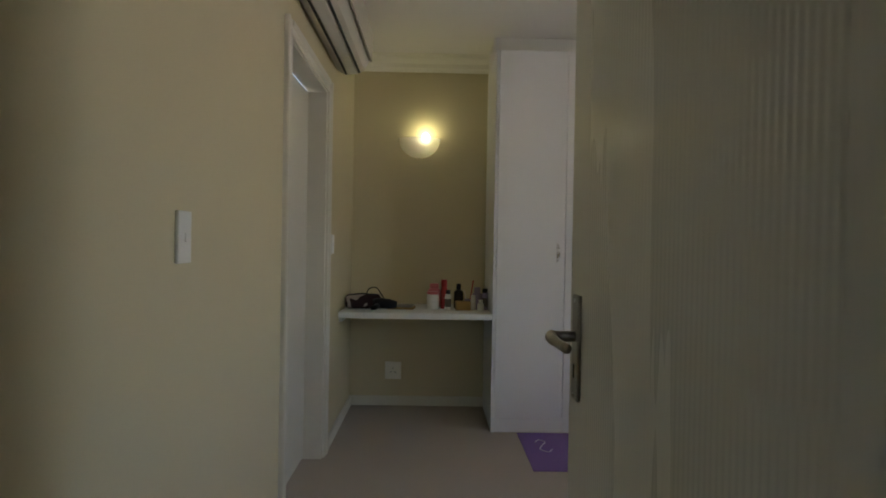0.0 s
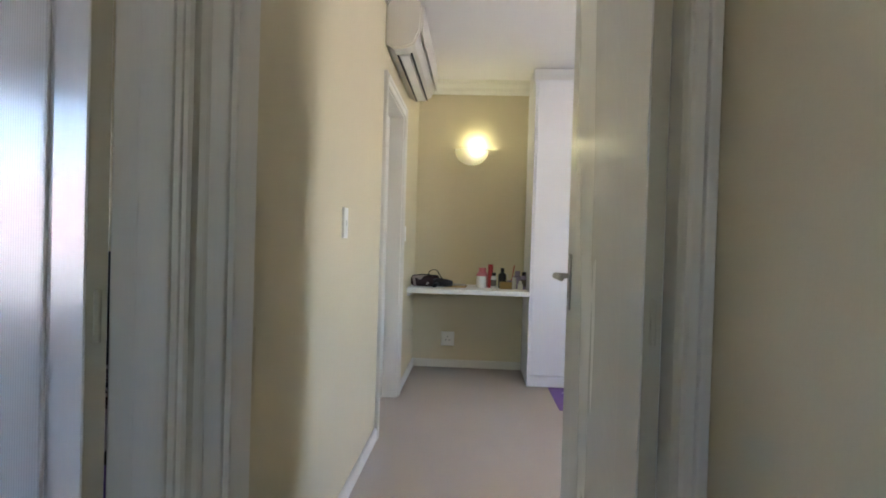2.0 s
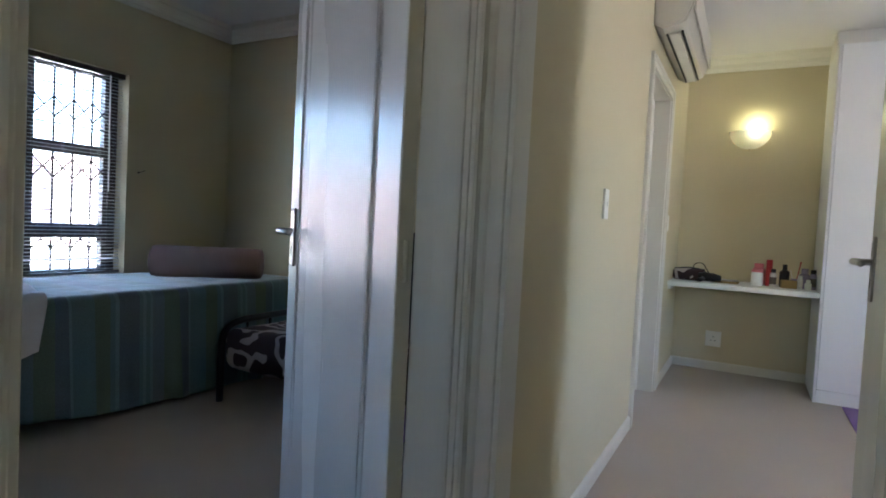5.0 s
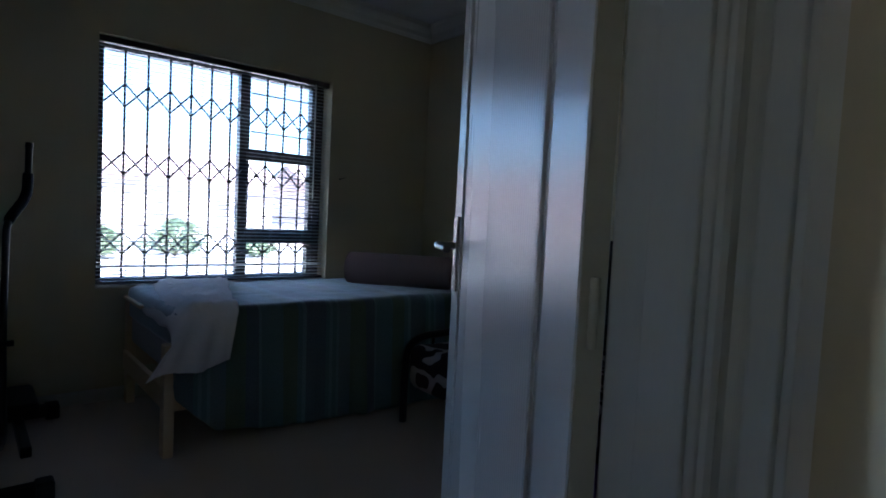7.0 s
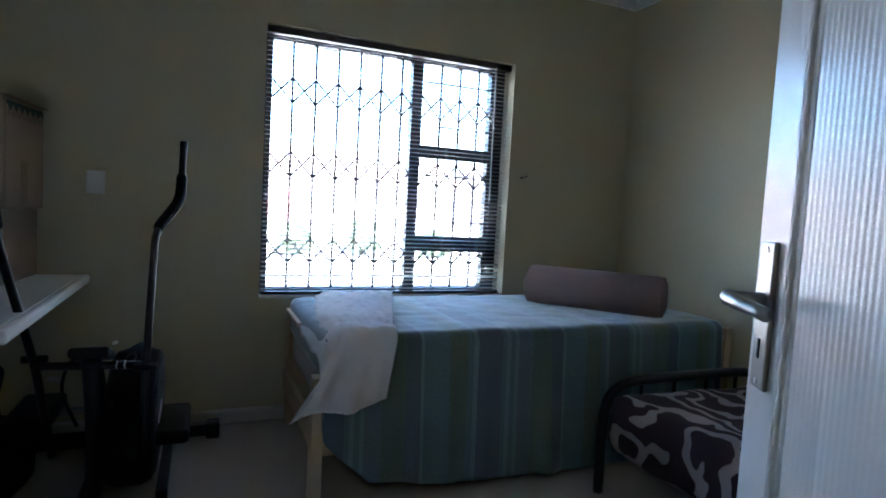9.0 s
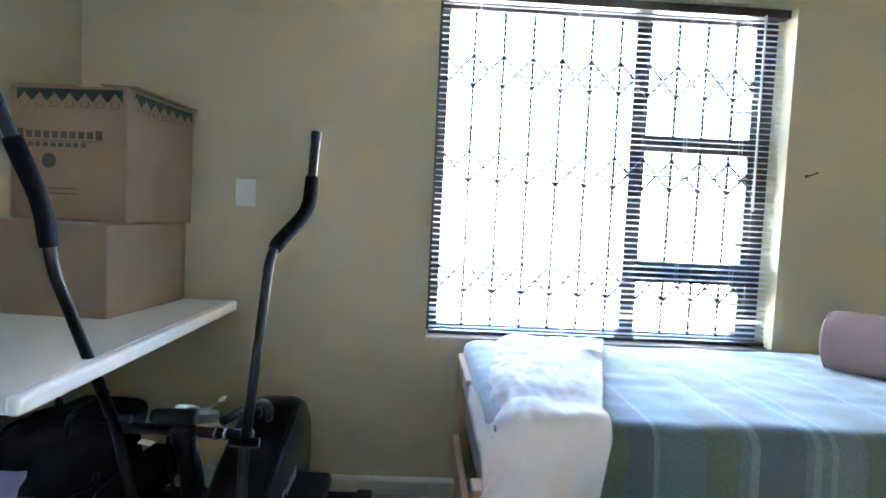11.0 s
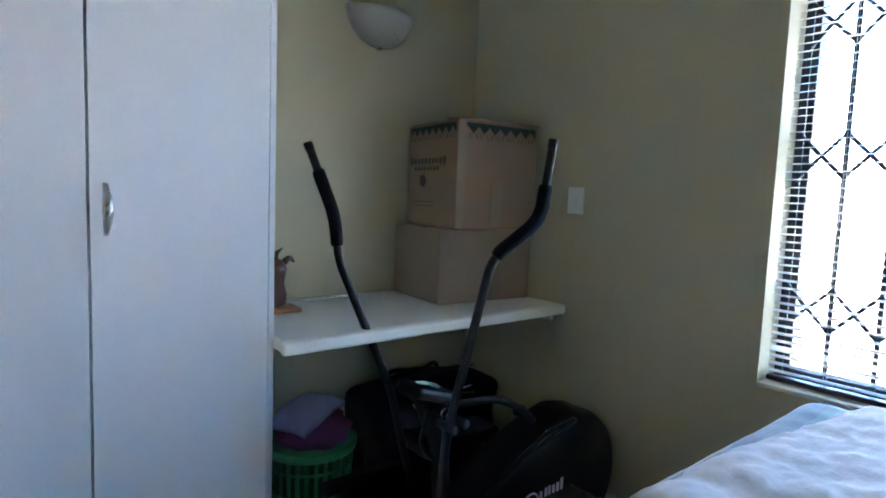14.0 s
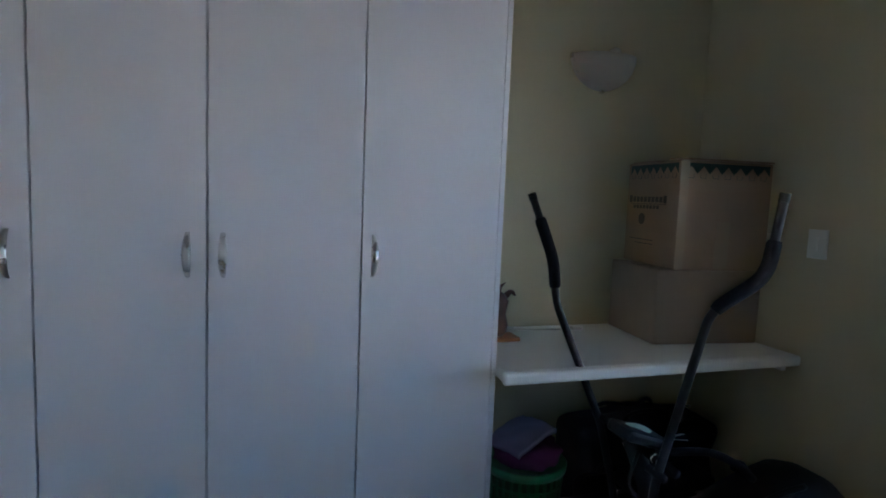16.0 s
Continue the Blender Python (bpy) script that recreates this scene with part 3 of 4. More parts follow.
# ---- wall lamps ----
def sconce(m, label):
    s = thing("wall_lamp", m, label, "wall lamp")
    prof = [(0.152 * math.cos(a), -0.14 * math.sin(a)) for a in [k * math.pi / 2 / 10 for k in range(10, -1, -1)]]
    prof = [(max(r, 0.004), z) for r, z in prof]
    b = bmesh.new()
    rows = []
    for r, z in prof:
        rows.append([b.verts.new((r * math.cos(math.pi * k / 24), -0.72 * r * math.sin(math.pi * k / 24) - 0.002, z)) for k in range(25)])
    for q, w2 in zip(rows, rows[1:]):
        for k in range(24):
            b.faces.new((q[k], q[k + 1], w2[k + 1], w2[k]))
    bmesh.ops.solidify(b, geom=b.faces[:], thickness=0.004)
    part("shade", b, FROST, s, "frosted half-bowl glass shade", True)
    for x, z in ((-0.15, -0.005), (0.15, -0.005), (0, -0.138)):
        part("clip", box(x - 0.006, -0.022, z - 0.012, x + 0.006, 0.0, z + 0.01, 0.002), CHROME, s, "small chrome clip")
    part("back_plate", box(-0.05, -0.012, -0.09, 0.05, 0, 0.0, 0.002), PLASTIC, s)
    part("bulb_holder", tube([(0.03, -0.03, -0.075), (0.03, -0.03, -0.04)], 0.014, 12), PLASTIC, s)
    return s


la = sconce(pose(0.038, AY1, 1.975), "lit half-bowl frosted glass wall lamp above the shelf")
part("bulb", lathe([(0.008, -0.04), (0.022, -0.02), (0.028, 0.005), (0.02, 0.028), (0.004, 0.036)], 16, Matrix.Translation((0.045, -0.05, 0.0))), BULB, la, "glowing warm bulb", True)
bulb_light = new("wall_lamp_light", bpy.data.lights.new("wall_lamp_light", "POINT"))
bulb_light.data.energy, bulb_light.data.color, bulb_light.data.shadow_soft_size = 0.075, (1.0, 0.90, 0.42), 0.03
bulb_light.location = (0.083, AY1 - 0.075, 2.03)
lb = sconce(pose(-3.175, BY0, 1.905), "unlit half-bowl frosted glass wall lamp above the desk")
part("bulb", lathe([(0.008, -0.04), (0.022, -0.02), (0.028, 0.005), (0.02, 0.028), (0.004, 0.036)], 16, Matrix.Translation((0.03, -0.05, 0.0))), FROST, lb, "", True)
lb.rotation_euler = (0, 0, math.pi)


# ---- cupboards ----
def bow_handle(parent, x, z, y, s):
    """A flat strap bowed out from the door and tapering to its feet."""
    b = bmesh.new()
    rows = []
    n = 18
    for k in range(n + 1):
        t = k / n
        out = 0.036 * math.sin(math.pi * t) ** 0.75
        w = 0.005 + 0.0065 * math.sin(math.pi * t)
        zz = z - 0.062 + 0.124 * t
        rows.append([b.verts.new((x + dx * w, y + s * (out + dy + 0.0015), zz)) for dx, dy in ((-1, 0), (-0.6, 0.0035), (0.6, 0.0035), (1, 0), (0.6, -0.0025), (-0.6, -0.0025))])
    for p, q in zip(rows, rows[1:]):
        for i in range(6):
            b.faces.new((p[i], p[(i + 1) % 6], q[(i + 1) % 6], q[i]))
    b.faces.new(rows[0][::-1])
    b.faces.new(rows[-1])
    return part("handle", b, STEEL, parent, "satin metal bow handle", True)


def cupboard(x0, x1, y_front, y_back, handle_x, label, top=2.57):
    """A floor-to-ceiling door unit; handle_x: the handle's place across it."""
    c = thing("built_in_cupboard", pose(0, 0, 0), label, "cupboard", "fitted cupboards")
    s = 1 if y_front > y_back else -1
    part("body", box(x0 + 0.001, y_back + s * 0.002, 0.09, x1 - 0.001, y_front - s * 0.022, top), MELAMINE, c)
    part("plinth", box(x0 + 0.001, y_back + s * 0.002, 0.001, x1 - 0.001, y_front - s * 0.012, 0.088), MELAMINE, c)
    dr = part("door", box(x0 + 0.0025, y_front - s * 0.0185, 0.093, x1 - 0.0025, y_front, top - (0.04 if top > 2.5 else 0.004), 0.0022), MELAMINE, c)
    if handle_x is not None:
        bow_handle(dr, handle_x, 1.108 if s > 0 else 1.16, y_front, s)
    return c


CF = -0.735
edges = [-2.517, -2.083, -1.66, -1.25, -0.84, -0.56]
for x0, x1, hx in zip(edges, edges[1:], (-2.118, -1.702, -1.612, -1.20, -0.80)):
    cupboard(x0, x1, CF, BY0, hx, "tall white melamine cupboard door unit, closed")
part("side_panel", box(-2.535, BY0 + 0.001, 0.001, -2.5185, CF - 0.004, 2.57, 0.001), MELAMINE, bpy.data.objects["built_in_cupboard"])
CA = 3.75
edgesa = [0.556, 0.995, 1.435, 1.875, 2.315, 2.99]
for x0, x1, hx in zip(edgesa, edgesa[1:], (0.945, 1.045, 1.82, 1.93, 2.9)):
    cupboard(x0, x1, CA, AY1, hx, "tall white melamine cupboard beside the shelf, closed", 2.45)
part("side_panel", box(0.538, CA + 0.004, 0.001, 0.5545, AY1 - 0.001, 2.449, 0.001), MELAMINE, bpy.data.objects["built_in_cupboard.005"])
structure("bulkhead", box(0.54, 3.92, 2.4515, 2.995, AY1 - 0.001, H - 0.001), CEIL, "white plastered bulkhead above the cupboards", "bulkhead")


# ---- first bedroom ----
ac = thing("air_conditioner", pose(AX, 0, 0), "beige wall-mounted split air conditioner above the bathroom door", "air conditioner")
prof = [(0.001, 2.50), (0.001, 2.25), (0.05, 2.22), (0.12, 2.23), (0.165, 2.25), (0.20, 2.33), (0.205, 2.43), (0.19, 2.49), (0.16, 2.505)]
b = bmesh.new()
e0 = [b.verts.new((x, 2.39, z)) for x, z in prof]
e1 = [b.verts.new((x, 3.62, z)) for x, z in prof]
for i in range(len(prof)):
    j = (i + 1) % len(prof)
    b.faces.new((e0[i], e0[j], e1[j], e1[i]))
b.faces.new(e0[::-1]); b.faces.new(e1)
bmesh.ops.bevel(b, geom=[e for e in b.edges if abs(e.verts[0].co.y - e.verts[1].co.y) < 0.01], offset=0.012, segments=2, affect="EDGES")
part("casing", b, ACBODY, ac)
part("front_panel", box(0.2005, 2.41, 2.30, 0.212, 3.60, 2.475, 0.004), ACBODY, ac)
part("air_slot", box(0.055, 2.50, 2.214, 0.064, 3.57, 2.225), BLACK, ac, "dark air slot")
part("louvre", box(0.07, 2.50, 2.216, 0.128, 3.57, 2.224, 0.002), PLASTIC, ac, "pale outlet louvre")
part("air_slot", box(0.134, 2.50, 2.223, 0.143, 3.57, 2.234), BLACK, ac, "dark air slot")

sh = thing("wall_shelf", pose(0, 0, 0), "white laminate dressing shelf fitted in the alcove", "shelf")
part("top", box(AX + 0.001, CA + 0.01, 0.718, 0.537, AY1 - 0.001, 0.757, 0.006, seg=3), SHELFTOP, sh)
part("batten", box(AX + 0.001, CA + 0.05, 0.69, AX + 0.022, AY1 - 0.002, 0.7175), SHELFTOP, sh)
SZ = 0.757


def bottle(x, y, z, r, h, mat, capmat, label, name="bottle", neck=0.6, cap=0.2, band=None):
    o = thing(name, pose(x, y, z), label, name)
    hb = h * (1 - cap)
    part("body", lathe([(r * 0.92, 0), (r, 0.006), (r, hb * 0.82), (r * 0.93, hb * 0.92), (r * neck, hb)], 18), mat, o, "", True)
    part("cap", lathe([(r * neck, hb), (r * neck * 1.05, hb + 0.002), (r * neck * 1.05, h - 0.003), (r * neck * 0.9, h)], 18), capmat, o, "", True)
    if band:
        part("label_band", lathe([(r * 1.01, hb * 0.2), (r * 1.01, hb * 0.7)], 18), band, o)
    return o


bottle(0.155, 4.02, SZ, 0.042, 0.12, PLASTIC, PINK, "round white tub with a pink lid on the shelf", "tub", 0.95, 0.15)
bottle(0.165, 4.16, SZ, 0.045, 0.165, PINK, PINK, "pink plastic bottle behind the white tub", "bottle", 0.7, 0.2)
bottle(0.232, 4.06, SZ, 0.024, 0.20, RED, RED, "tall red spray can on the shelf", "spray can", 0.85, 0.25)
bottle(0.258, 3.98, SZ, 0.022, 0.135, PAPER, BLACK, "white bottle with a dark label and cap", "bottle", 0.7, 0.2, INK)
bottle(0.335, 4.10, SZ, 0.033, 0.17, BLACK, BLACK, "black glass bottle on the shelf", "bottle", 0.45, 0.25)
o = thing("small_box", pose(0.36, 3.99, SZ, 0, 0, 6), "small ochre cardboard box on the shelf", "box")
part("carton", box(-0.05, -0.03, 0, 0.05, 0.03, 0.06, 0.002), OCHRE, o)
bottle(0.43, 4.0, SZ, 0.019, 0.10, PAPER, PAPER, "small white tube standing on the shelf", "bottle", 0.8, 0.2)
bottle(0.462, 4.06, SZ, 0.036, 0.15, VIOLET, VIOLET, "violet-grey plastic bottle standing on the shelf", "bottle", 0.6, 0.25)
bottle(0.478, 3.95, SZ, 0.022, 0.075, PLASTIC, PLASTIC, "small round white bottle on the shelf", "bottle", 0.6, 0.3)
bottle(0.512, 4.02, SZ, 0.021, 0.145, VIOLET, BLACK, "dark-capped violet bottle beside the cupboard panel", "bottle", 0.8, 0.2, INK)
o = thing("toothbrush", pose(0.40, 4.03, SZ), "dark and red toothbrush leaning in a cup", "toothbrush")
part("cup", lathe([(0.022, 0), (0.026, 0.002), (0.028, 0.07), (0.0255, 0.07), (0.023, 0.004)], 16), VIOLET, o, "", True)
part("brush", tube([(0.0, 0, 0.006), (0.02, 0, 0.12), (0.032, 0, 0.2)], [0.003, 0.003, 0.005], 8), RED, o)
part("brush", tube([(0.0, 0.008, 0.006), (-0.03, 0.01, 0.13)], [0.003, 0.004], 8), PAPER, o)
o = thing("toiletry_bag", pose(-0.33, 4.02, SZ, 0, 0, 4), "black and white patterned toiletry bag lying on the shelf", "bag")
part("bag_body", box(-0.11, -0.07, 0, 0.13, 0.07, 0.095, 0.03, seg=4), SCROLL, o, "", True)
part("zip_edge", tube(curve_points([(-0.10, -0.05, 0.088), (0.0, -0.05, 0.102), (0.12, -0.05, 0.09)]), 0.005, 8), BLACK, o)
part("carry_loop", tube(curve_points([(0.03, -0.03, 0.09), (0.05, -0.035, 0.135), (0.10, -0.035, 0.14), (0.13, -0.03, 0.10), (0.155, -0.04, 0.06)]), 0.004, 8), BLACK, o, "", True)
o = thing("hair_dryer", pose(-0.17, 3.96, SZ + 0.001), "black hair dryer lying on the shelf", "hair dryer")
part("barrel", tube([(-0.075, 0, 0.036), (-0.03, 0, 0.04), (0.03, 0, 0.036), (0.08, 0.01, 0.03)], [0.032, 0.036, 0.033, 0.024], 16), BLACK, o, "", True)
part("grip", tube([(-0.03, 0, 0.03), (-0.06, -0.06, 0.017), (-0.07, -0.10, 0.016)], [0.019, 0.017, 0.014], 12), BLACK, o, "", True)
o = thing("book", pose(-0.05, 4.02, SZ, 0, 0, -5), "small olive-brown book lying flat on the shelf", "book")
part("cover", box(-0.10, -0.06, 0, 0.08, 0.07, 0.014, 0.002), OCHRE, o)
part("cover", box(-0.09, -0.06, 0.0145, 0.07, 0.06, 0.026, 0.002), BRASSY, o)

o = thing("exercise_mat", pose(0, 0, 0), "purple foam exercise mat lying on the carpet", "mat")
part("mat", box(0.705, 3.13, 0.001, 2.35, 3.735, 0.008, 0.002), PURPLE, o)
part("printed_mark", tube(curve_points([(0.79, 3.56, 0.0085), (0.82, 3.60, 0.0085), (0.85, 3.56, 0.0085), (0.82, 3.50, 0.0085), (0.80, 3.44, 0.0085), (0.84, 3.40, 0.0085), (0.87, 3.44, 0.0085)]), 0.004, 6), PALEPRINT, o)

# ---- second bedroom: desk ----
de = thing("desk_top", pose(0, 0, 0), "white laminate desk top fitted across the alcove", "desk")
part("top", box(BX0 + 0.001, BY0 + 0.001, 0.714, -2.5355, -0.665, 0.752, 0.002), SHELFTOP, de)
part("front_edge", box(BX0 + 0.001, -0.6645, 0.7145, -2.5205, -0.635, 0.7535, 0.011, seg=4), SHELFTOP, de, "rounded white front edge")
part("wall_batten", box(BX0 + 0.0005, BY0 + 0.03, 0.68, BX0 + 0.022, -0.70, 0.7135), SHELFTOP, de)
DZ = 0.7525


def carton(m, w, d, h, label, mat):
    """A closed carton; its printed faces look along local -x and -y."""
    c = thing("cardboard_box", m, label, "cardboard box")
    part("carton_body", box(0, 0, 0, w, d, h, 0.006), mat, c)
    return c


c1 = carton(pose(-3.245, -0.877, DZ, 0, 0, 174.5), 0.465, 0.35, 0.293, "plain brown cardboard box standing on the desk", CARDPLAIN)
part("flap_seam", box(0.0, 0.152, 0.2931, 0.465, 0.156, 0.2945), INK, c1)
TH = 0.43
c2 = carton(pose(-3.298, -0.852, DZ + 0.2952, 0, 0, 173.5), 0.395, 0.386, TH - 0.012, "brown printed removal box with a green house border and tape", CARD)
part("flap", box(0.01, 0.0, TH - 0.012, 0.38, 0.12, TH - 0.006, 0.001, m=pose(0, 0, 0, 3, 0, 0)), CARD, c2, "slightly lifted flap")
part("flap", box(0.01, 0.19, TH - 0.0115, 0.38, 0.37, TH - 0.006, 0.001), CARD, c2)
# green border with house shapes, on the two visible faces
for face, length in (("x", 0.378), ("y", 0.395)):

    def at(u, v):
        return (-0.0012, u, v) if face == "x" else (u, -0.0012, v)
    n_h = 7
    stepw = (length - 0.03) / n_h
    for k in range(n_h):
        u0 = 0.015 + k * stepw
        z1, z0 = TH - 0.022, TH - 0.062
        um = u0 + stepw / 2
        b = bmesh.new()
        b.faces.new([b.verts.new(at(*p)) for p in ((u0, z1), (u0 + stepw, z1), (u0 + stepw, z0), (um, z1 - 0.012), (u0, z0))])
        bmesh.ops.solidify(b, geom=b.faces[:], thickness=0.0006)
        part("printed_gable", b, INKGREEN, c2)
        b = tube([at(um - 0.012, TH - 0.062), at(um - 0.012, TH - 0.078), at(um + 0.012, TH - 0.078), at(um + 0.012, TH - 0.062)], 0.0009, 5)
        part("printed_house_line", b, INKGREEN, c2)
part("corner_tape", box(0.0005, -0.0018, 0.004, 0.034, -0.0004, TH - 0.014), TAPE, c2, "shiny clear packing tape")
part("packing_tape", box(0.165, -0.0016, 0.01, 0.225, -0.0004, 0.19), TAPE, c2, "shiny clear packing tape")
part("packing_tape", box(-0.0012, -0.0014, 0.005, 0.028, -0.0002, TH - 0.02), TAPE, c2, "shiny clear packing tape")
# bars in place of the trade name, and a round emblem
for k in range(10):
    u = 0.340 - k * 0.0287
    tall = k in (0, 9)
    part("printed_bar", box(-0.0014, u, 0.252 if tall else 0.255, -0.0003, u + 0.020, 0.282 if tall else 0.277), INK, c2)
for k in range(8):
    u = 0.308 - k * 0.025
    part("printed_bar", box(-0.0014, u, 0.228, -0.0003, u + 0.017, 0.242), INK, c2)
part("printed_rule", box(-0.0013, 0.085, 0.2465, -0.0003, 0.345, 0.2485), INK, c2)
part("printed_emblem", lathe([(0.024, 0), (0.024, 0.0008), (0.017, 0.0009)], 20, Matrix.Translation((-0.0002, 0.255, 0.185)) @ pose(0, 0, 0, 0, -90, 0)), INK, c2)
b = bmesh.new()
for zz in (0.098, 0.082):
    box(-0.0012, 0.16, zz, -0.0003, 0.34 if zz > 0.09 else 0.30, zz + 0.003, bm=b)
part("printed_bars", b, INK, c2)

# carved ornament on the desk
o = thing("carved_ornament", pose(-2.672, -1.05, DZ), "dark red carved wooden bird ornament on an amber base", "ornament")
b = lathe([(0.02, 0.016), (0.032, 0.03), (0.036, 0.06), (0.026, 0.10), (0.03, 0.125), (0.036, 0.15), (0.022, 0.175), (0.008, 0.185)], 14)
tube(curve_points([(-0.015, 0, 0.16), (-0.045, 0, 0.185), (-0.065, 0, 0.17)], 4), [0.014, 0.013, 0.012, 0.011, 0.010, 0.009, 0.008, 0.006, 0.004], 8, bm=b)
tube([(0.01, 0, 0.17), (0.0, 0, 0.205), (-0.022, 0, 0.222)], [0.012, 0.008, 0.002], 8, bm=b)
part("figure", b, REDDISH, o, "", True)
part("base", box(-0.075, -0.05, 0, 0.06, 0.05, 0.016, 0.006), AMBER, o, "amber polished wooden base")
o = thing("power_cable", pose(0, 0, 0), "thin pale cable lying on the desk", "cable")
part("lead", tube(curve_points([(-2.70, -1.08, DZ + 0.055), (-2.77, -1.13, DZ + 0.02), (-2.87, -1.17, DZ + 0.004), (-2.97, -1.16, DZ + 0.004), (-3.05, -1.15, DZ + 0.004)]), 0.0028, 8), PAPER, o, "", True)
part("connector", box(-3.10, -1.165, DZ + 0.0005, -3.05, -1.138, DZ + 0.016, 0.003), PLASTIC, o)

o = thing("wall_hook", pose(BX0, 1.595, 1.35), "small dark metal hook on the cream wall", "hook")
part("hook_plate", box(0, -0.006, -0.006, 0.003, 0.006, 0.006), GRILLE, o)
part("hook_arm", tube(curve_points([(0.003, 0, 0), (0.02, 0.014, 0.006), (0.026, 0.03, 0.014)], 4), 0.0028, 8), GRILLE, o)

# ---- single bed under the window ----
BL, BR, BF, BH, BTOP = -3.665, -2.745, 0.235, 2.30, 0.65
bed = thing("single_bed", pose(0, 0, 0), "pale pine single bed frame standing under the window", "bed")
for x, y, h in ((BL + 0.03, BF + 0.03, 0.57), (BR - 0.03, BF, 0.50), (BL + 0.03, BH - 0.03, 0.62), (BR - 0.03, BH - 0.03, 0.62)):
    part("leg", box(x - 0.032, y - 0.022, 0.001, x + 0.032, y + 0.022, h, 0.004), PINE, bed)
for z0, z1 in ((0.20, 0.30),):
    part("foot_rail", box(BL + 0.063, BF - 0.012, z0, BR - 0.063, BF + 0.012, z1, 0.004), PINE, bed)
part("top_rail", box(BL - 0.01, BF, 0.571, -3.30, BF + 0.06, 0.592, 0.005), PINE, bed)
part("side_rail", box(BR - 0.045, BF + 0.023, 0.20, BR - 0.015, BH - 0.053, 0.32, 0.004), PINE, bed)
part("side_rail", box(BL + 0.015, BF + 0.023, 0.20, BL + 0.045, BH - 0.053, 0.32, 0.004), PINE, bed)
for k in range(9):
    y = BF + 0.12 + k * 0.22
    part("slat", box(BL + 0.046, y, 0.285, BR - 0.046, y + 0.07, 0.303), PINE, bed)
mt = thing("mattress", pose(0, 0, 0), "thick grey mattress on the pine bed", "mattress")
part("pad", box(BL + 0.02, BF + 0.03, 0.3225, BR - 0.03, BH - 0.055, BTOP - 0.012, 0.045, seg=4), MATTRESS, mt, "", True)


def drape(rows_fn, nu, nv, thick=0.004):
    """A cloth from a function of (u, v) in 0..1."""
    b = bmesh.new()
    g = [[b.verts.new(rows_fn(i / nu, j / nv)) for j in range(nv + 1)] for i in range(nu + 1)]
    for i in range(nu):
        for j in range(nv):
            b.faces.new((g[i][j], g[i + 1][j], g[i + 1][j + 1], g[i][j + 1]))
    bmesh.ops.recalc_face_normals(b, faces=b.faces)
    bmesh.ops.solidify(b, geom=b.faces[:], thickness=thick)
    return b


def over_edge(s, width, r, drop, out):
    """Along a cloth lying on a top and falling over its edge: s metres from the far side; returns (across, down, outward)."""
    if s < width - r:
        return s, 0.0, 0.0
    arc = r * math.pi / 2
    if s < width - r + arc:
        a = (s - width + r) / r
        return width - r + r * math.sin(a), r * (1 - math.cos(a)), 0.0
    d = s - (width - r + arc)
    return width, r + d, d / drop


def sheet_at(u, v):
    s = v * (BH - 0.082 - BF + 0.14)
    y = BF + 0.022 + max(0.0, s - 0.14)
    tuck = max(0.0, 0.14 - s) + 0.022 * math.exp(-max(0.0, s - 0.14) / 0.025)
    w = BR - BL - 0.02
    total = w + 0.50 + 0.11 * min(1.0, v * 2.2) + 0.008 * math.sin(v * 9) + 0.006 * math.sin(v * 23) - 0.28 * max(0.0, 1 - v / 0.15)
    a, down, o = over_edge(u * total, w, 0.05, 0.5, 0)
    fold = (0.013 * math.sin(v * 26 + 0.5) + 0.011 * math.sin(v * 47 + 2) + 0.008 * math.sin(v * 88)) * o
    wr = 0.004 * noise.noise((a * 5, y * 5, 0)) + 0.003 * noise.noise((a * 14, y * 9, 3)) if down < 0.06 else 0
    return (BL + 0.012 + a + 0.022 * o + max(fold, -0.002), y - 0.006 * min(1.0, tuck / 0.1), BTOP - max(down, tuck) + wr)


sh2 = thing("bed_sheet", pose(0, 0, 0), "green and blue striped sheet hanging over the bed side", "bed sheet")
part("cloth", drape(sheet_at, 70, 130), SHEET, sh2, "", True)


def throw_at(u, v):
    w = BR - BL - 0.02
    side = min(1.0, max(0.0, (u - 0.55) / 0.45))
    total = w + 0.27 + 0.012 * math.sin(v * 5)
    a, down, o = over_edge(u * total, w + 0.012, 0.06, 0.3, 0)
    y0 = BF - 0.005 - 0.145 * o + 0.05 * max(0.0, 1 - u / 0.4)
    y1 = 0.515 + 0.27 * max(0.0, 1 - u / 0.72) - 0.05 * o
    y = y0 + (y1 - y0) * v
    fold = o * (0.02 * math.sin(v * 11 + 1) + 0.012 * math.sin(v * 21 + 2.2))
    lift = 0.034 + 0.018 * noise.noise((a * 6, y * 6, 1)) + 0.008 * noise.noise((a * 13, y * 17, 4)) + 0.005 * noise.noise((a * 24, y * 40, 9))
    foot = (max(0.0, 0.38 - v) / 0.38) ** 2
    return (BL + 0.012 + a + 0.03 * o + 0.028 + fold, y, BTOP + lift - down - 0.12 * foot * (1 - o) + 0.01 * o * math.sin(v * 7))


th = thing("throw_blanket", pose(0, 0, 0), "white fleece throw draped over the foot of the bed", "blanket")
part("cloth", drape(throw_at, 90, 50, 0.012), THROW, th, "", True)

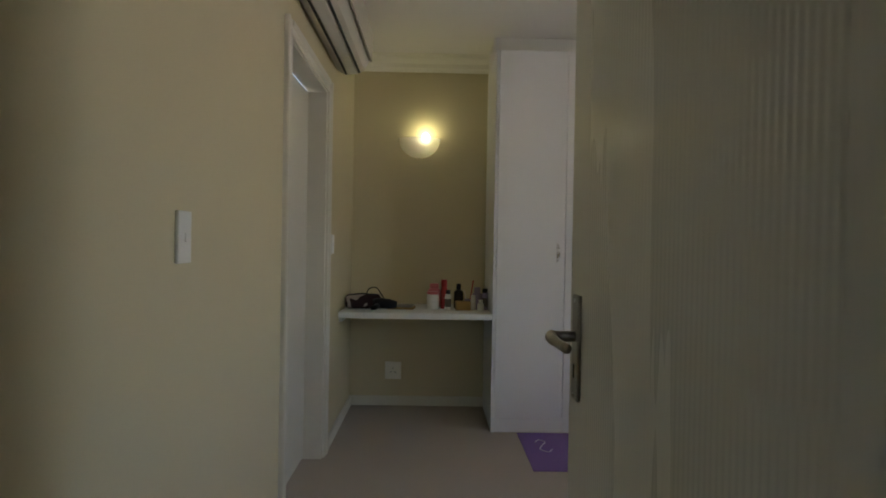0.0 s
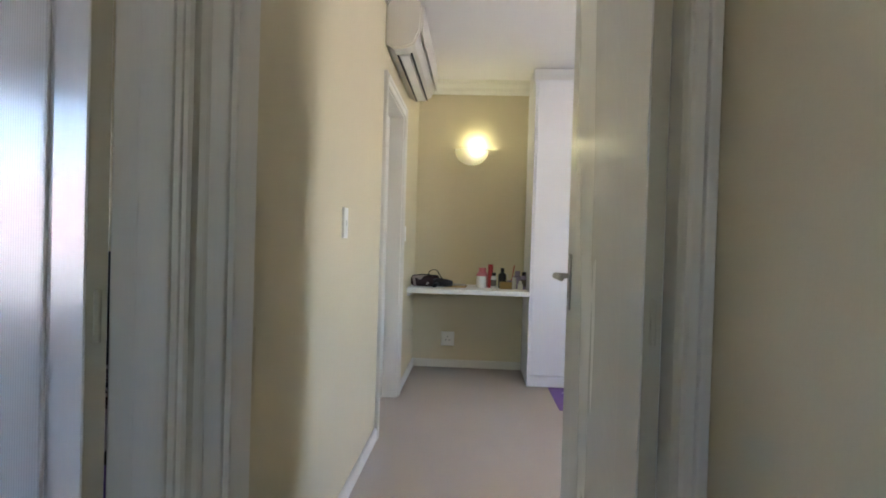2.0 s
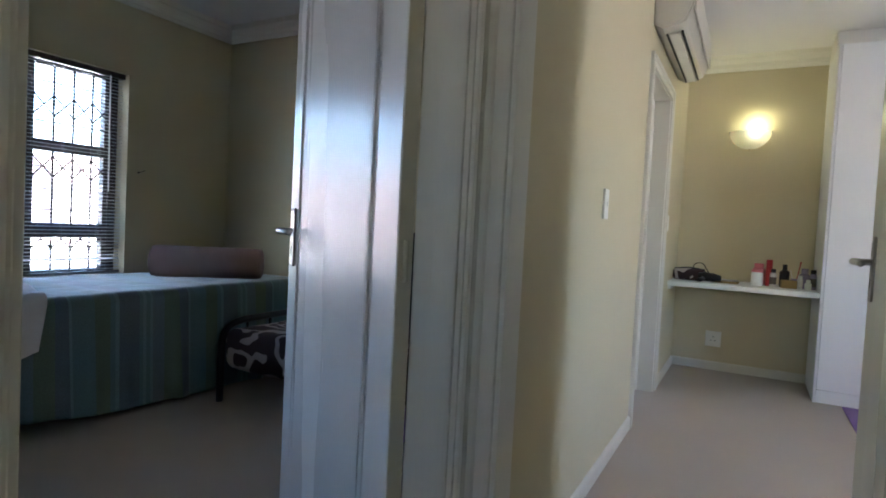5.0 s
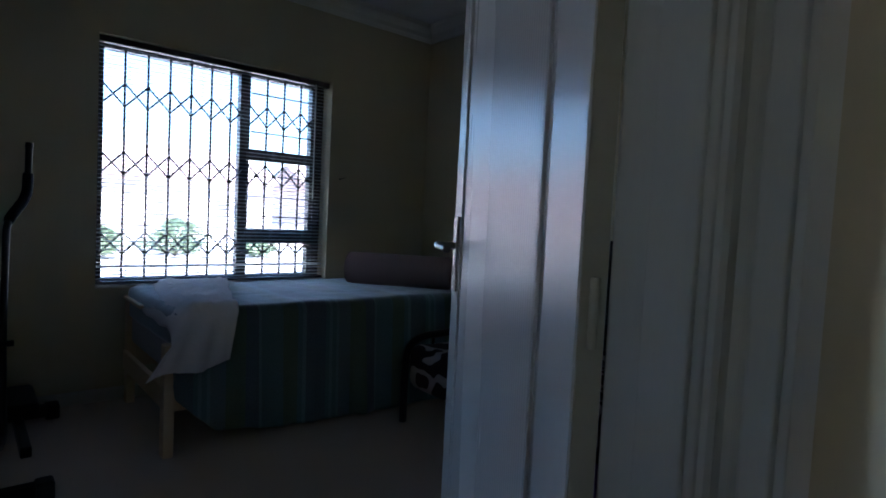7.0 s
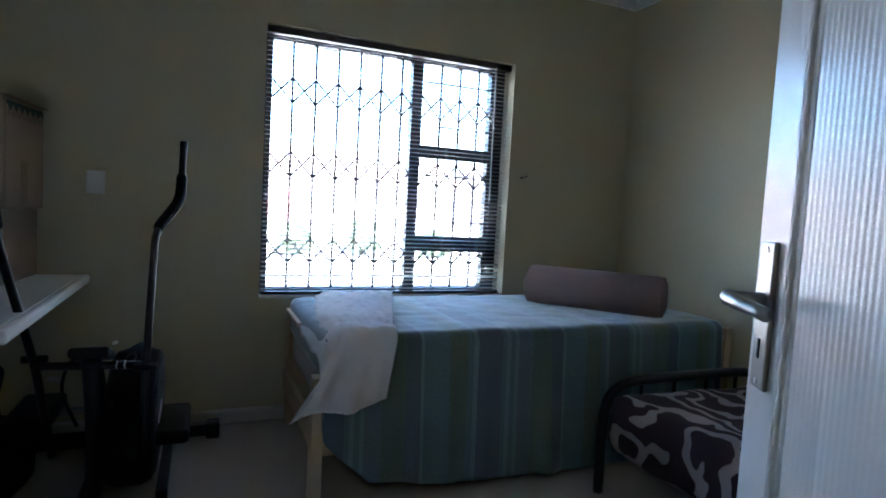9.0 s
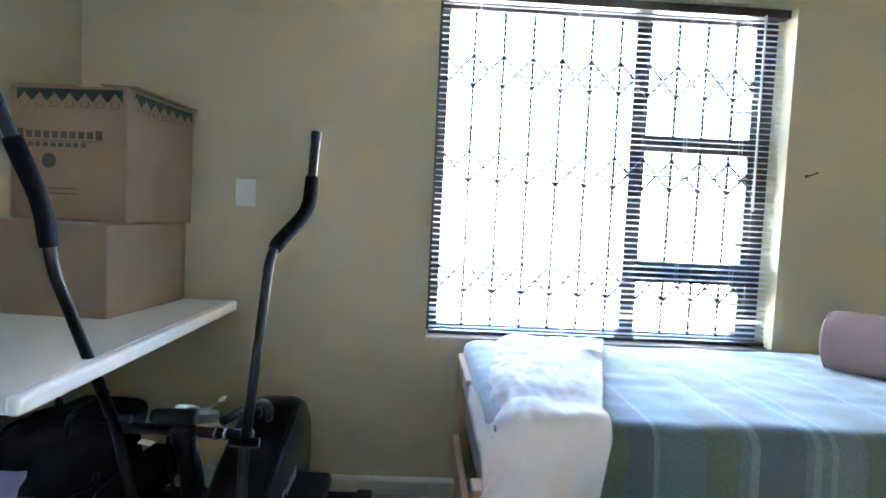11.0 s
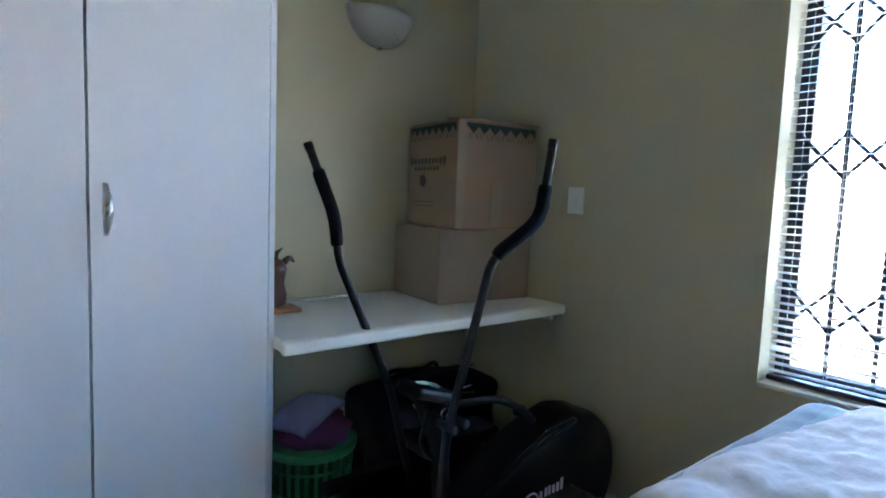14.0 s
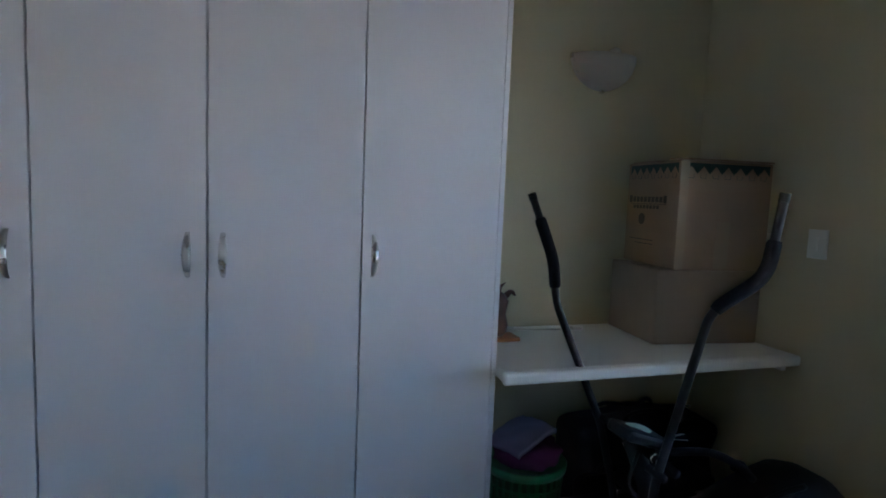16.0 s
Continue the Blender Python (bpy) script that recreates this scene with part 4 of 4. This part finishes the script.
bo = thing("bolster_cushion", pose(-3.15, 1.74, BTOP + 0.105, 0, 0, 39.5), "mauve-brown round bolster cushion lying on the striped sheet", "cushion")
part("roll", lathe([(0.02, -0.362), (0.075, -0.36), (0.098, -0.345), (0.105, -0.32), (0.105, 0.32), (0.098, 0.345), (0.075, 0.36), (0.02, 0.362)], 32, pose(0, 0, 0, 0, 90, 0)), BOLSTER, bo, "", True)
for sx in (-1, 1):
    part("piping", tube([(sx * 0.346, 0.1 * math.cos(a * math.pi / 12), 0.1 * math.sin(a * math.pi / 12)) for a in range(25)], 0.003, 6), BOLSTER, bo)

# ---- black daybed behind the door ----
db = thing("daybed", pose(0, 0, 0), "black metal daybed with arched ends beside the wall", "daybed")
DX0, DX1, DYA, DYB = -2.56, -0.66, 1.37, 2.30
for x in (DX0, DX1):
    part("end_frame", tube(curve_points([(x, DYA, 0.002), (x, DYA, 0.25), (x, DYA + 0.015, 0.385), (x, DYA + 0.09, 0.448), (x, DYA + 0.25, 0.462), (x, DYB - 0.25, 0.462), (x, DYB - 0.09, 0.448), (x, DYB - 0.015, 0.385), (x, DYB, 0.25), (x, DYB, 0.002)], 6), 0.021, 12), BLACKMETAL, db, "", True)
    for k in range(4):
        y = DYA + 0.19 + k * 0.185
        part("upright", tube([(x, y, 0.27), (x, y, 0.46)], 0.008, 8), BLACKMETAL, db)
for y in (DYA + 0.03, DYB - 0.03):
    part("side_rail", box(DX0 + 0.02, y - 0.014, 0.235, DX1 - 0.02, y + 0.014, 0.27, 0.003), BLACKMETAL, db)
part("back_panel", box(-2.15, DYB + 0.024, 0.28, DX1 - 0.02, DYB + 0.05, 1.03, 0.006), BLACKMETAL, db)
dv = thing("duvet", pose(0, 0, 0), "dark brown duvet with cream scroll print on the daybed", "duvet")
b = box(DX0 + 0.035, DYA - 0.032, 0.20, DX1 - 0.04, DYB - 0.02, 0.435, 0.07, seg=5)
bmesh.ops.subdivide_edges(b, edges=[e for e in b.edges if e.calc_length() > 0.3], cuts=24, use_grid_fill=True)
for v in b.verts:
    n3 = noise.noise(v.co * 5.0)
    v.co += Vector((0, 0, 0.02 * n3 if v.co.z > 0.3 else 0)) + Vector((0, -0.012 * n3, 0))
part("cover", b, SCROLL, dv, "", True)
o = thing("storage_box", pose(-1.35, 1.62, 0.001), "purple storage box under the daybed", "storage box")
part("tub", box(-0.22, -0.16, 0, 0.22, 0.16, 0.19, 0.015, seg=3), PURPLE, o)
part("lid", box(-0.23, -0.17, 0.1902, 0.23, 0.17, 0.212, 0.006), PURPLE, o)

# ---- elliptical trainer ----
xt = thing("elliptical_trainer", pose(0, 0, 0), "black elliptical exercise machine with foam-gripped swing arms", "exercise machine")
FY = -0.50


def bent_bar(points, radius, step=0.01):
    """Straight runs joined by tight bends, as a bent steel tube; points close together."""
    pts = [Vector(p) for p in points]
    line = [pts[0]]
    for a, b, c in zip(pts, pts[1:], pts[2:]):
        p = b + (a - b).normalized() * min(radius, (a - b).length / 2.2)
        q = b + (c - b).normalized() * min(radius, (c - b).length / 2.2)
        line += [p * (1 - t) ** 2 + b * 2 * t * (1 - t) + q * t * t for t in (0, 0.2, 0.4, 0.6, 0.8, 1)]
    line.append(pts[-1])
    out = []
    for a, b in zip(line, line[1:]):
        n = max(1, int((b - a).length / step))
        out += [a.lerp(b, k / n) for k in range(n)]
    return out + [pts[-1]]


right = [(-3.122, -0.239, 1.333), (-3.092, -0.246, 1.115), (-2.986, -0.320, 1.005), (-2.86, -0.335, 0.525), (-2.83, -0.335, 0.22)]
left = [(-2.653, -0.783, 1.310), (-2.716, -0.724, 1.096), (-2.722, -0.708, 0.965), (-2.886, -0.655, 0.562), (-2.96, -0.62, 0.22)]
for pts, z_top, z_low in ((right, 1.213, 1.0), (left, 1.234, 1.0)):
    bar = bent_bar(pts, 0.045)
    arm = part("swing_arm", tube(bar, 0.0128, 14), BLACKMETAL, xt, "", True)
    grip = [p for p in bar if z_low <= p.z <= z_top]
    part("foam_grip", tube(grip, [0.017] + [0.0195] * (len(grip) - 2) + [0.017], 14), FOAM, arm, "black foam grip", True)
    p, q = bar[0], bar[2]
    part("end_cap", tube([p + (p - q).normalized() * 0.004, p + (q - p).normalized() * 0.02], 0.0142, 14), BLACK, arm)
    p = Vector(pts[3])
    part("clamp", tube([p + Vector((0, -0.035, 0.02)), p + Vector((0, 0.035, 0.02))], 0.012, 12), BLACK, arm, "", True)
# flywheel housing: a tapering shell
HC = Vector((-3.42, -0.385, 0.235))
b = bmesh.new()
outline = []
for k in range(40):
    a = 2 * math.pi * k / 40
    r = 0.235
    x, z = HC.x + r * math.cos(a), HC.z + r * math.sin(a)
    if math.cos(a) > 0:
        x += 0.26 * math.cos(a) ** 1.5
        z -= 0.06 * math.cos(a)
    outline.append((x, max(z, 0.03)))
layers = []
for y, k in ((-0.115, 0.86), (-0.10, 0.95), (-0.06, 1.0), (0.03, 1.0), (0.062, 0.95), (0.075, 0.86)):
    layers.append([b.verts.new((HC.x + 0.04 + (x - HC.x - 0.04) * k, HC.y + y, HC.z + (z - HC.z) * k)) for x, z in outline])
for q, r in zip(layers, layers[1:]):
    for k in range(40):
        b.faces.new((q[k], q[(k + 1) % 40], r[(k + 1) % 40], r[k]))
b.faces.new(layers[0][::-1]); b.faces.new(layers[-1])
hs = part("flywheel_housing", b, BLACK, xt, "rounded black plastic shell", True)
part("shell_ridge", tube(curve_points([(-3.02, HC.y + 0.062, 0.30), (-3.16, HC.y + 0.07, 0.395), (-3.30, HC.y + 0.07, 0.44), (-3.40, HC.y + 0.066, 0.45)], 6), 0.010, 8), BLACK, hs, "", True)
b = tube(curve_points([(-3.19 + 0.04 * math.cos(a) * 0.8, HC.y + 0.0775, 0.235 + 0.028 * math.sin(a)) for a in [k * 0.63 for k in range(11)]], 3), 0.003, 6)
for k, (dx, h) in enumerate(((0.055, 0.03), (0.078, 0.034), (0.095, 0.034), (0.115, 0.03), (0.135, 0.03), (0.155, 0.038))):
    box(-3.18 - dx - 0.006, HC.y + 0.0755, 0.222 + 0.09 * dx, -3.18 - dx + 0.004, HC.y + 0.0785, 0.222 + 0.09 * dx + h, bm=b)
part("printed_badge", b, PALEPRINT, hs, "pale lettering bars")
part("main_beam", box(-3.52, FY - 0.03, 0.075, -2.55, FY + 0.03, 0.125, 0.008), BLACKMETAL, xt)
for x, y0, y1 in ((-3.56, -0.90, -0.10), (-2.62, -0.80, -0.22)):
    st = part("stabiliser_bar", box(x - 0.03, y0, 0.015, x + 0.03, y1, 0.07, 0.008), BLACKMETAL, xt)
    for y in (y0, y1):
        part("rubber_foot", box(x - 0.038, y - 0.03, 0.001, x + 0.038, y + 0.03, 0.078, 0.010), BLACK, st)
part("front_post", tube([(-3.0, FY, 0.11), (-2.97, FY, 0.40), (-2.90, FY, 0.565)], 0.03, 14), BLACKMETAL, xt, "", True)
part("console", box(-0.07, -0.06, -0.018, 0.09, 0.06, 0.018, 0.012, m=pose(-2.93, FY, 0.58, 0, -18, 0)), BLACK, xt)
part("cross_axle", tube([(-2.93, -0.66, 0.545), (-2.93, -0.335, 0.535)], 0.014, 12), BLACKMETAL, xt, "", True)
for y in (-0.40, -0.425):
    part("clamp_band", tube([(-2.93, y, 0.538), (-2.93, y - 0.008, 0.5382)], 0.017, 14), CHROME, xt, "bright steel band", True)
for y, z in ((-0.27, 0.16), (-0.73, 0.24)):
    ar = part("pedal_arm", box(-3.36, y - 0.018, z - 0.02, -2.70, y + 0.018, z + 0.02, 0.005, m=pose(0, 0, 0)), BLACKMETAL, xt)
    part("footplate", box(-3.40, y - 0.075, z + 0.021, -3.05, y + 0.075, z + 0.075, 0.02, seg=3), BLACK, ar, "dark moulded footplate")
    part("crank", tube([(-3.36, y, z), (-3.40, -0.45 if y < FY else -0.33, 0.235)], 0.014, 10), BRASSY, ar)
for pts in ([(-2.95, -0.42, 0.56), (-3.06, -0.36, 0.575), (-3.18, -0.36, 0.52), (-3.26, -0.38, 0.46)], [(-2.93, -0.55, 0.57), (-3.06, -0.60, 0.50), (-3.10, -0.62, 0.40), (-3.02, -0.56, 0.30)], [(-2.90, -0.47, 0.54), (-2.86, -0.45, 0.46), (-2.90, -0.44, 0.40)]):
    part("cable", tube(curve_points(pts, 6), 0.012 if pts[0][1] == -0.42 else 0.006, 10), BLACK, xt, "", True)
part("knob", lathe([(0.008, 0), (0.022, 0.004), (0.024, 0.022), (0.018, 0.03), (0.004, 0.032)], 16, pose(-3.24, -0.42, 0.468)), BLACK, xt, "", True)
for x, y, z, a in ((-3.02, -0.445, 0.575, 10), (-2.97, -0.62, 0.47, 70), (-3.08, -0.50, 0.53, -20)):
    part("sticker", box(-0.022, -0.009, 0, 0.022, 0.009, 0.0012, m=pose(x, y, z + 0.02, 20, 0, a)), PAPER, xt, "white paper sticker")
tg = thing("paper_tag", pose(-2.93, FY, 0.58, 0, -18, 0) @ pose(0.02, 0.0, 0.0235, 0, 0, 25), "mint green paper tag lying on the machine console", "tag")
part("paper", drape(lambda u, v: (-0.035 + 0.07 * u, -0.022 + 0.05 * v + 0.006 * math.sin(u * 5), 0.004 * math.sin(u * 4 + v * 3)), 8, 6, 0.0008), MINT, tg)

# ---- under the desk ----
bk = thing("laundry_basket", pose(-2.735, -0.90, 0.001), "green slotted plastic laundry basket under the desk", "basket")
part("base", lathe([(0.118, 0), (0.122, 0.004), (0.126, 0.03), (0.118, 0.03)], 36), GREEN, bk, "", True)
for k in range(30):
    a = 2 * math.pi * k / 30
    part("slat", box(-0.006, -0.002, 0.028, 0.006, 0.002, 0.325, m=pose(0.126 * math.cos(a), 0.126 * math.sin(a), 0, 0, 0, math.degrees(a) + 90) @ pose(0, 0, 0, 3.2, 0, 0)), GREEN, bk)
for z, r in ((0.10, 0.130), (0.19, 0.136), (0.27, 0.141)):
    part("hoop", lathe([(r, z), (r + 0.004, z), (r + 0.004, z + 0.009), (r, z + 0.009)], 36), GREEN, bk)
part("rim", lathe([(0.140, 0.312), (0.154, 0.316), (0.158, 0.338), (0.150, 0.346), (0.142, 0.34)], 40), GREEN, bk, "", True)


def heap(name, cx, cy, z0, rx, ry, h, mat, label, seed):
    o = thing(name, pose(cx, cy, z0), label, "clothes")
    b = bmesh.new()
    bmesh.ops.create_uvsphere(b, u_segments=36, v_segments=20, radius=1)
    for v in b.verts:
        q = v.co.copy()
        k = 1 + 0.22 * noise.noise(q * 2.1 + Vector((seed, 0, 0))) + 0.1 * noise.noise(q * 5 + Vector((0, seed, 0)))
        v.co = Vector((q.x * rx * k, q.y * ry * k, max(q.z, -0.25) * h * k))
    part("cloth", b, mat, o, "", True)


heap("folded_clothes", -2.75, -0.90, 0.362, 0.125, 0.115, 0.085, PLUM, "crumpled plum clothes heaped in the basket", 3)
o = thing("folded_shirt", pose(-2.70, -0.87, 0.452, 10, 14, 20), "lilac cotton shirt folded over the laundry", "clothes")
part("cloth", drape(lambda u, v: (-0.10 + 0.2 * u, -0.085 + 0.17 * v, 0.018 * math.sin(u * 3 + 0.4) * (1 - 0.3 * v) - 0.05 * max(0, v - 0.6) + 0.006 * noise.noise((u * 5, v * 5, 2))), 24, 20, 0.016), LILAC, o, "", True)


def soft_bag(m, w, d, h, label, straps):
    o = thing("holdall_bag", m, label, "bag")
    b = box(-w / 2, -d / 2, 0, w / 2, d / 2, h, 0.05, seg=4)
    bmesh.ops.subdivide_edges(b, edges=[e for e in b.edges if e.calc_length() > 0.12], cuts=8, use_grid_fill=True)
    for v in b.verts:
        v.co += Vector((0.02 * noise.noise(v.co * 6), 0.02 * noise.noise(v.co * 6 + Vector((4, 0, 0))), (0.03 * noise.noise(v.co * 4) - 0.05 * (v.co.x / w) ** 2) if v.co.z > 0.05 else 0))
    part("shell", b, NAVY, o, "", True)
    for y in straps:
        part("strap", tube(curve_points([(-w * 0.25, y, h * 0.7), (-w * 0.2, y, h + 0.012), (0, y * 0.4, h + 0.018), (w * 0.2, y, h + 0.01), (w * 0.25, y, h * 0.7)], 5), 0.009, 8), BLACK, o, "", True)
    part("zip", tube([(-w * 0.42, 0, h + 0.002), (0, 0, h + 0.02), (w * 0.42, 0, h + 0.002)], 0.004, 6), BLACK, o)


soft_bag(pose(-3.34, -1.06, 0.001, 0, 0, 2), 0.68, 0.26, 0.405, "large dark navy nylon holdall under the desk", (-0.09, 0.09))
soft_bag(pose(-3.15, -0.84, 0.001, 0, 0, -6), 0.40, 0.17, 0.26, "small black nylon bag on the floor beside the trainer", (-0.06,))

# ---- outside ----
tagged(part("ground", box(-420, -300, -0.5, 300, 300, -0.35), PAVING), "pale sunlit paving and ground outside the window", "ground", kind="structure")


def house(m, w, d, h, label):
    """A single-storey house with a pitched roof, garage door and windows; its front looks along local +x."""
    o = thing("house", m, label, "house", "houses outside")
    wl = part("wall", box(-d, -w / 2, 0, 0, w / 2, h), PLASTER, o)
    b = bmesh.new()
    e = 0.5
    vs = [b.verts.new(p) for p in ((e, -w / 2 - e, h), (-d - e, -w / 2 - e, h), (-d / 2, -w / 2 - e, h + 1.7), (e, w / 2 + e, h), (-d - e, w / 2 + e, h), (-d / 2, w / 2 + e, h + 1.7))]
    for f in ((0, 1, 2), (3, 5, 4), (0, 2, 5, 3), (1, 4, 5, 2), (0, 3, 4, 1)):
        b.faces.new([vs[i] for i in f])
    part("roof", b, ROOF, o)
    g = part("garage_door", box(0.002, -w * 0.36, 0, 0.06, -w * 0.36 + 2.5, 2.1, 0.01), BRICKRED, o)
    for k in range(4):
        part("panel_groove", box(0.061, -w * 0.36 + 0.05, 0.42 + k * 0.42, 0.066, -w * 0.36 + 2.45, 0.45 + k * 0.42), BLACK, g)
    for y in (w * 0.08, w * 0.32):
        wi = part("window", box(0.002, y - 0.7, 0.9, 0.04, y + 0.7, 2.0), PLASTER, o)
        for k in (-1, 1):
            part("pane", box(0.0405, y + k * 0.35 - 0.3, 0.96, 0.046, y + k * 0.35 + 0.3, 1.94), DARKGLASS, wi)


house(pose(-27, 5.5, -0.35, 0, 0, 4), 12, 8, 2.7, "pale plastered house with a red garage door across the yard")
house(pose(-30, 21, -0.35, 0, 0, -6), 11, 8, 2.7, "pinkish plastered house with tiled roof across the yard")
house(pose(-31, -12, -0.35, 0, 0, 8), 11, 8, 2.7, "pale plastered house with dark windows across the yard")
yw = thing("garden_wall", pose(-22, 0, -0.35), "low pale plastered garden wall outside", "wall")
part("masonry", box(-0.1, -30, 0, 0.1, 40, 0.75), PLASTER, yw)
part("coping", box(-0.16, -30, 0.7502, 0.16, 40, 0.82, 0.01), PAVING, yw)


def bush(m, r, h, label, seed):
    o = thing("bush", m, label, "bush", "bushes outside")
    rnd = random.Random(seed)
    b = bmesh.new()
    for k in range(7):
        a = k * 0.9
        tube([(0, 0, 0), (0.2 * r * math.cos(a), 0.2 * r * math.sin(a), h * 0.4), (0.6 * r * math.cos(a), 0.6 * r * math.sin(a), h * 0.8)], [0.03, 0.02, 0.008], 6, bm=b)
    part("stems", b, BARK, o)
    vs, fs = [], []
    for k in range(900):
        a, t = rnd.uniform(0, 6.283), rnd.random()
        rr = r * (0.55 + 0.5 * noise.noise((math.cos(a) * 1.5, math.sin(a) * 1.5, t * 3 + seed))) * math.sin(math.pi * min(1, 0.15 + 0.85 * t)) ** 0.6 * rnd.uniform(0.5, 1.1)
        c = Vector((rr * math.cos(a), rr * math.sin(a), h * (0.1 + 0.9 * t)))
        u = Vector((rnd.gauss(0, 1), rnd.gauss(0, 1), rnd.gauss(0, 1))).normalized()
        w2 = u.orthogonal().normalized()
        n0 = len(vs)
        vs += [c - u * 0.09, c + w2 * 0.04, c + u * 0.09, c - w2 * 0.04]
        fs.append((n0, n0 + 1, n0 + 2, n0 + 3))
    me = bpy.data.meshes.new("leaves")
    me.from_pydata([tuple(v) for v in vs], [], fs)
    me.materials.append(LEAFGREEN)
    lv = new("leaves", me)
    lv.parent = o


for x, y, r, h, sd in ((-17, 2.2, 1.0, 0.85, 1), (-17.6, 4.3, 1.3, 1.05, 2), (-17, 6.4, 0.9, 0.8, 3), (-18, -1.0, 0.9, 0.9, 4)):
    bush(pose(x, y, -0.35), r, h, "leafy green garden bush standing outside the window", sd)
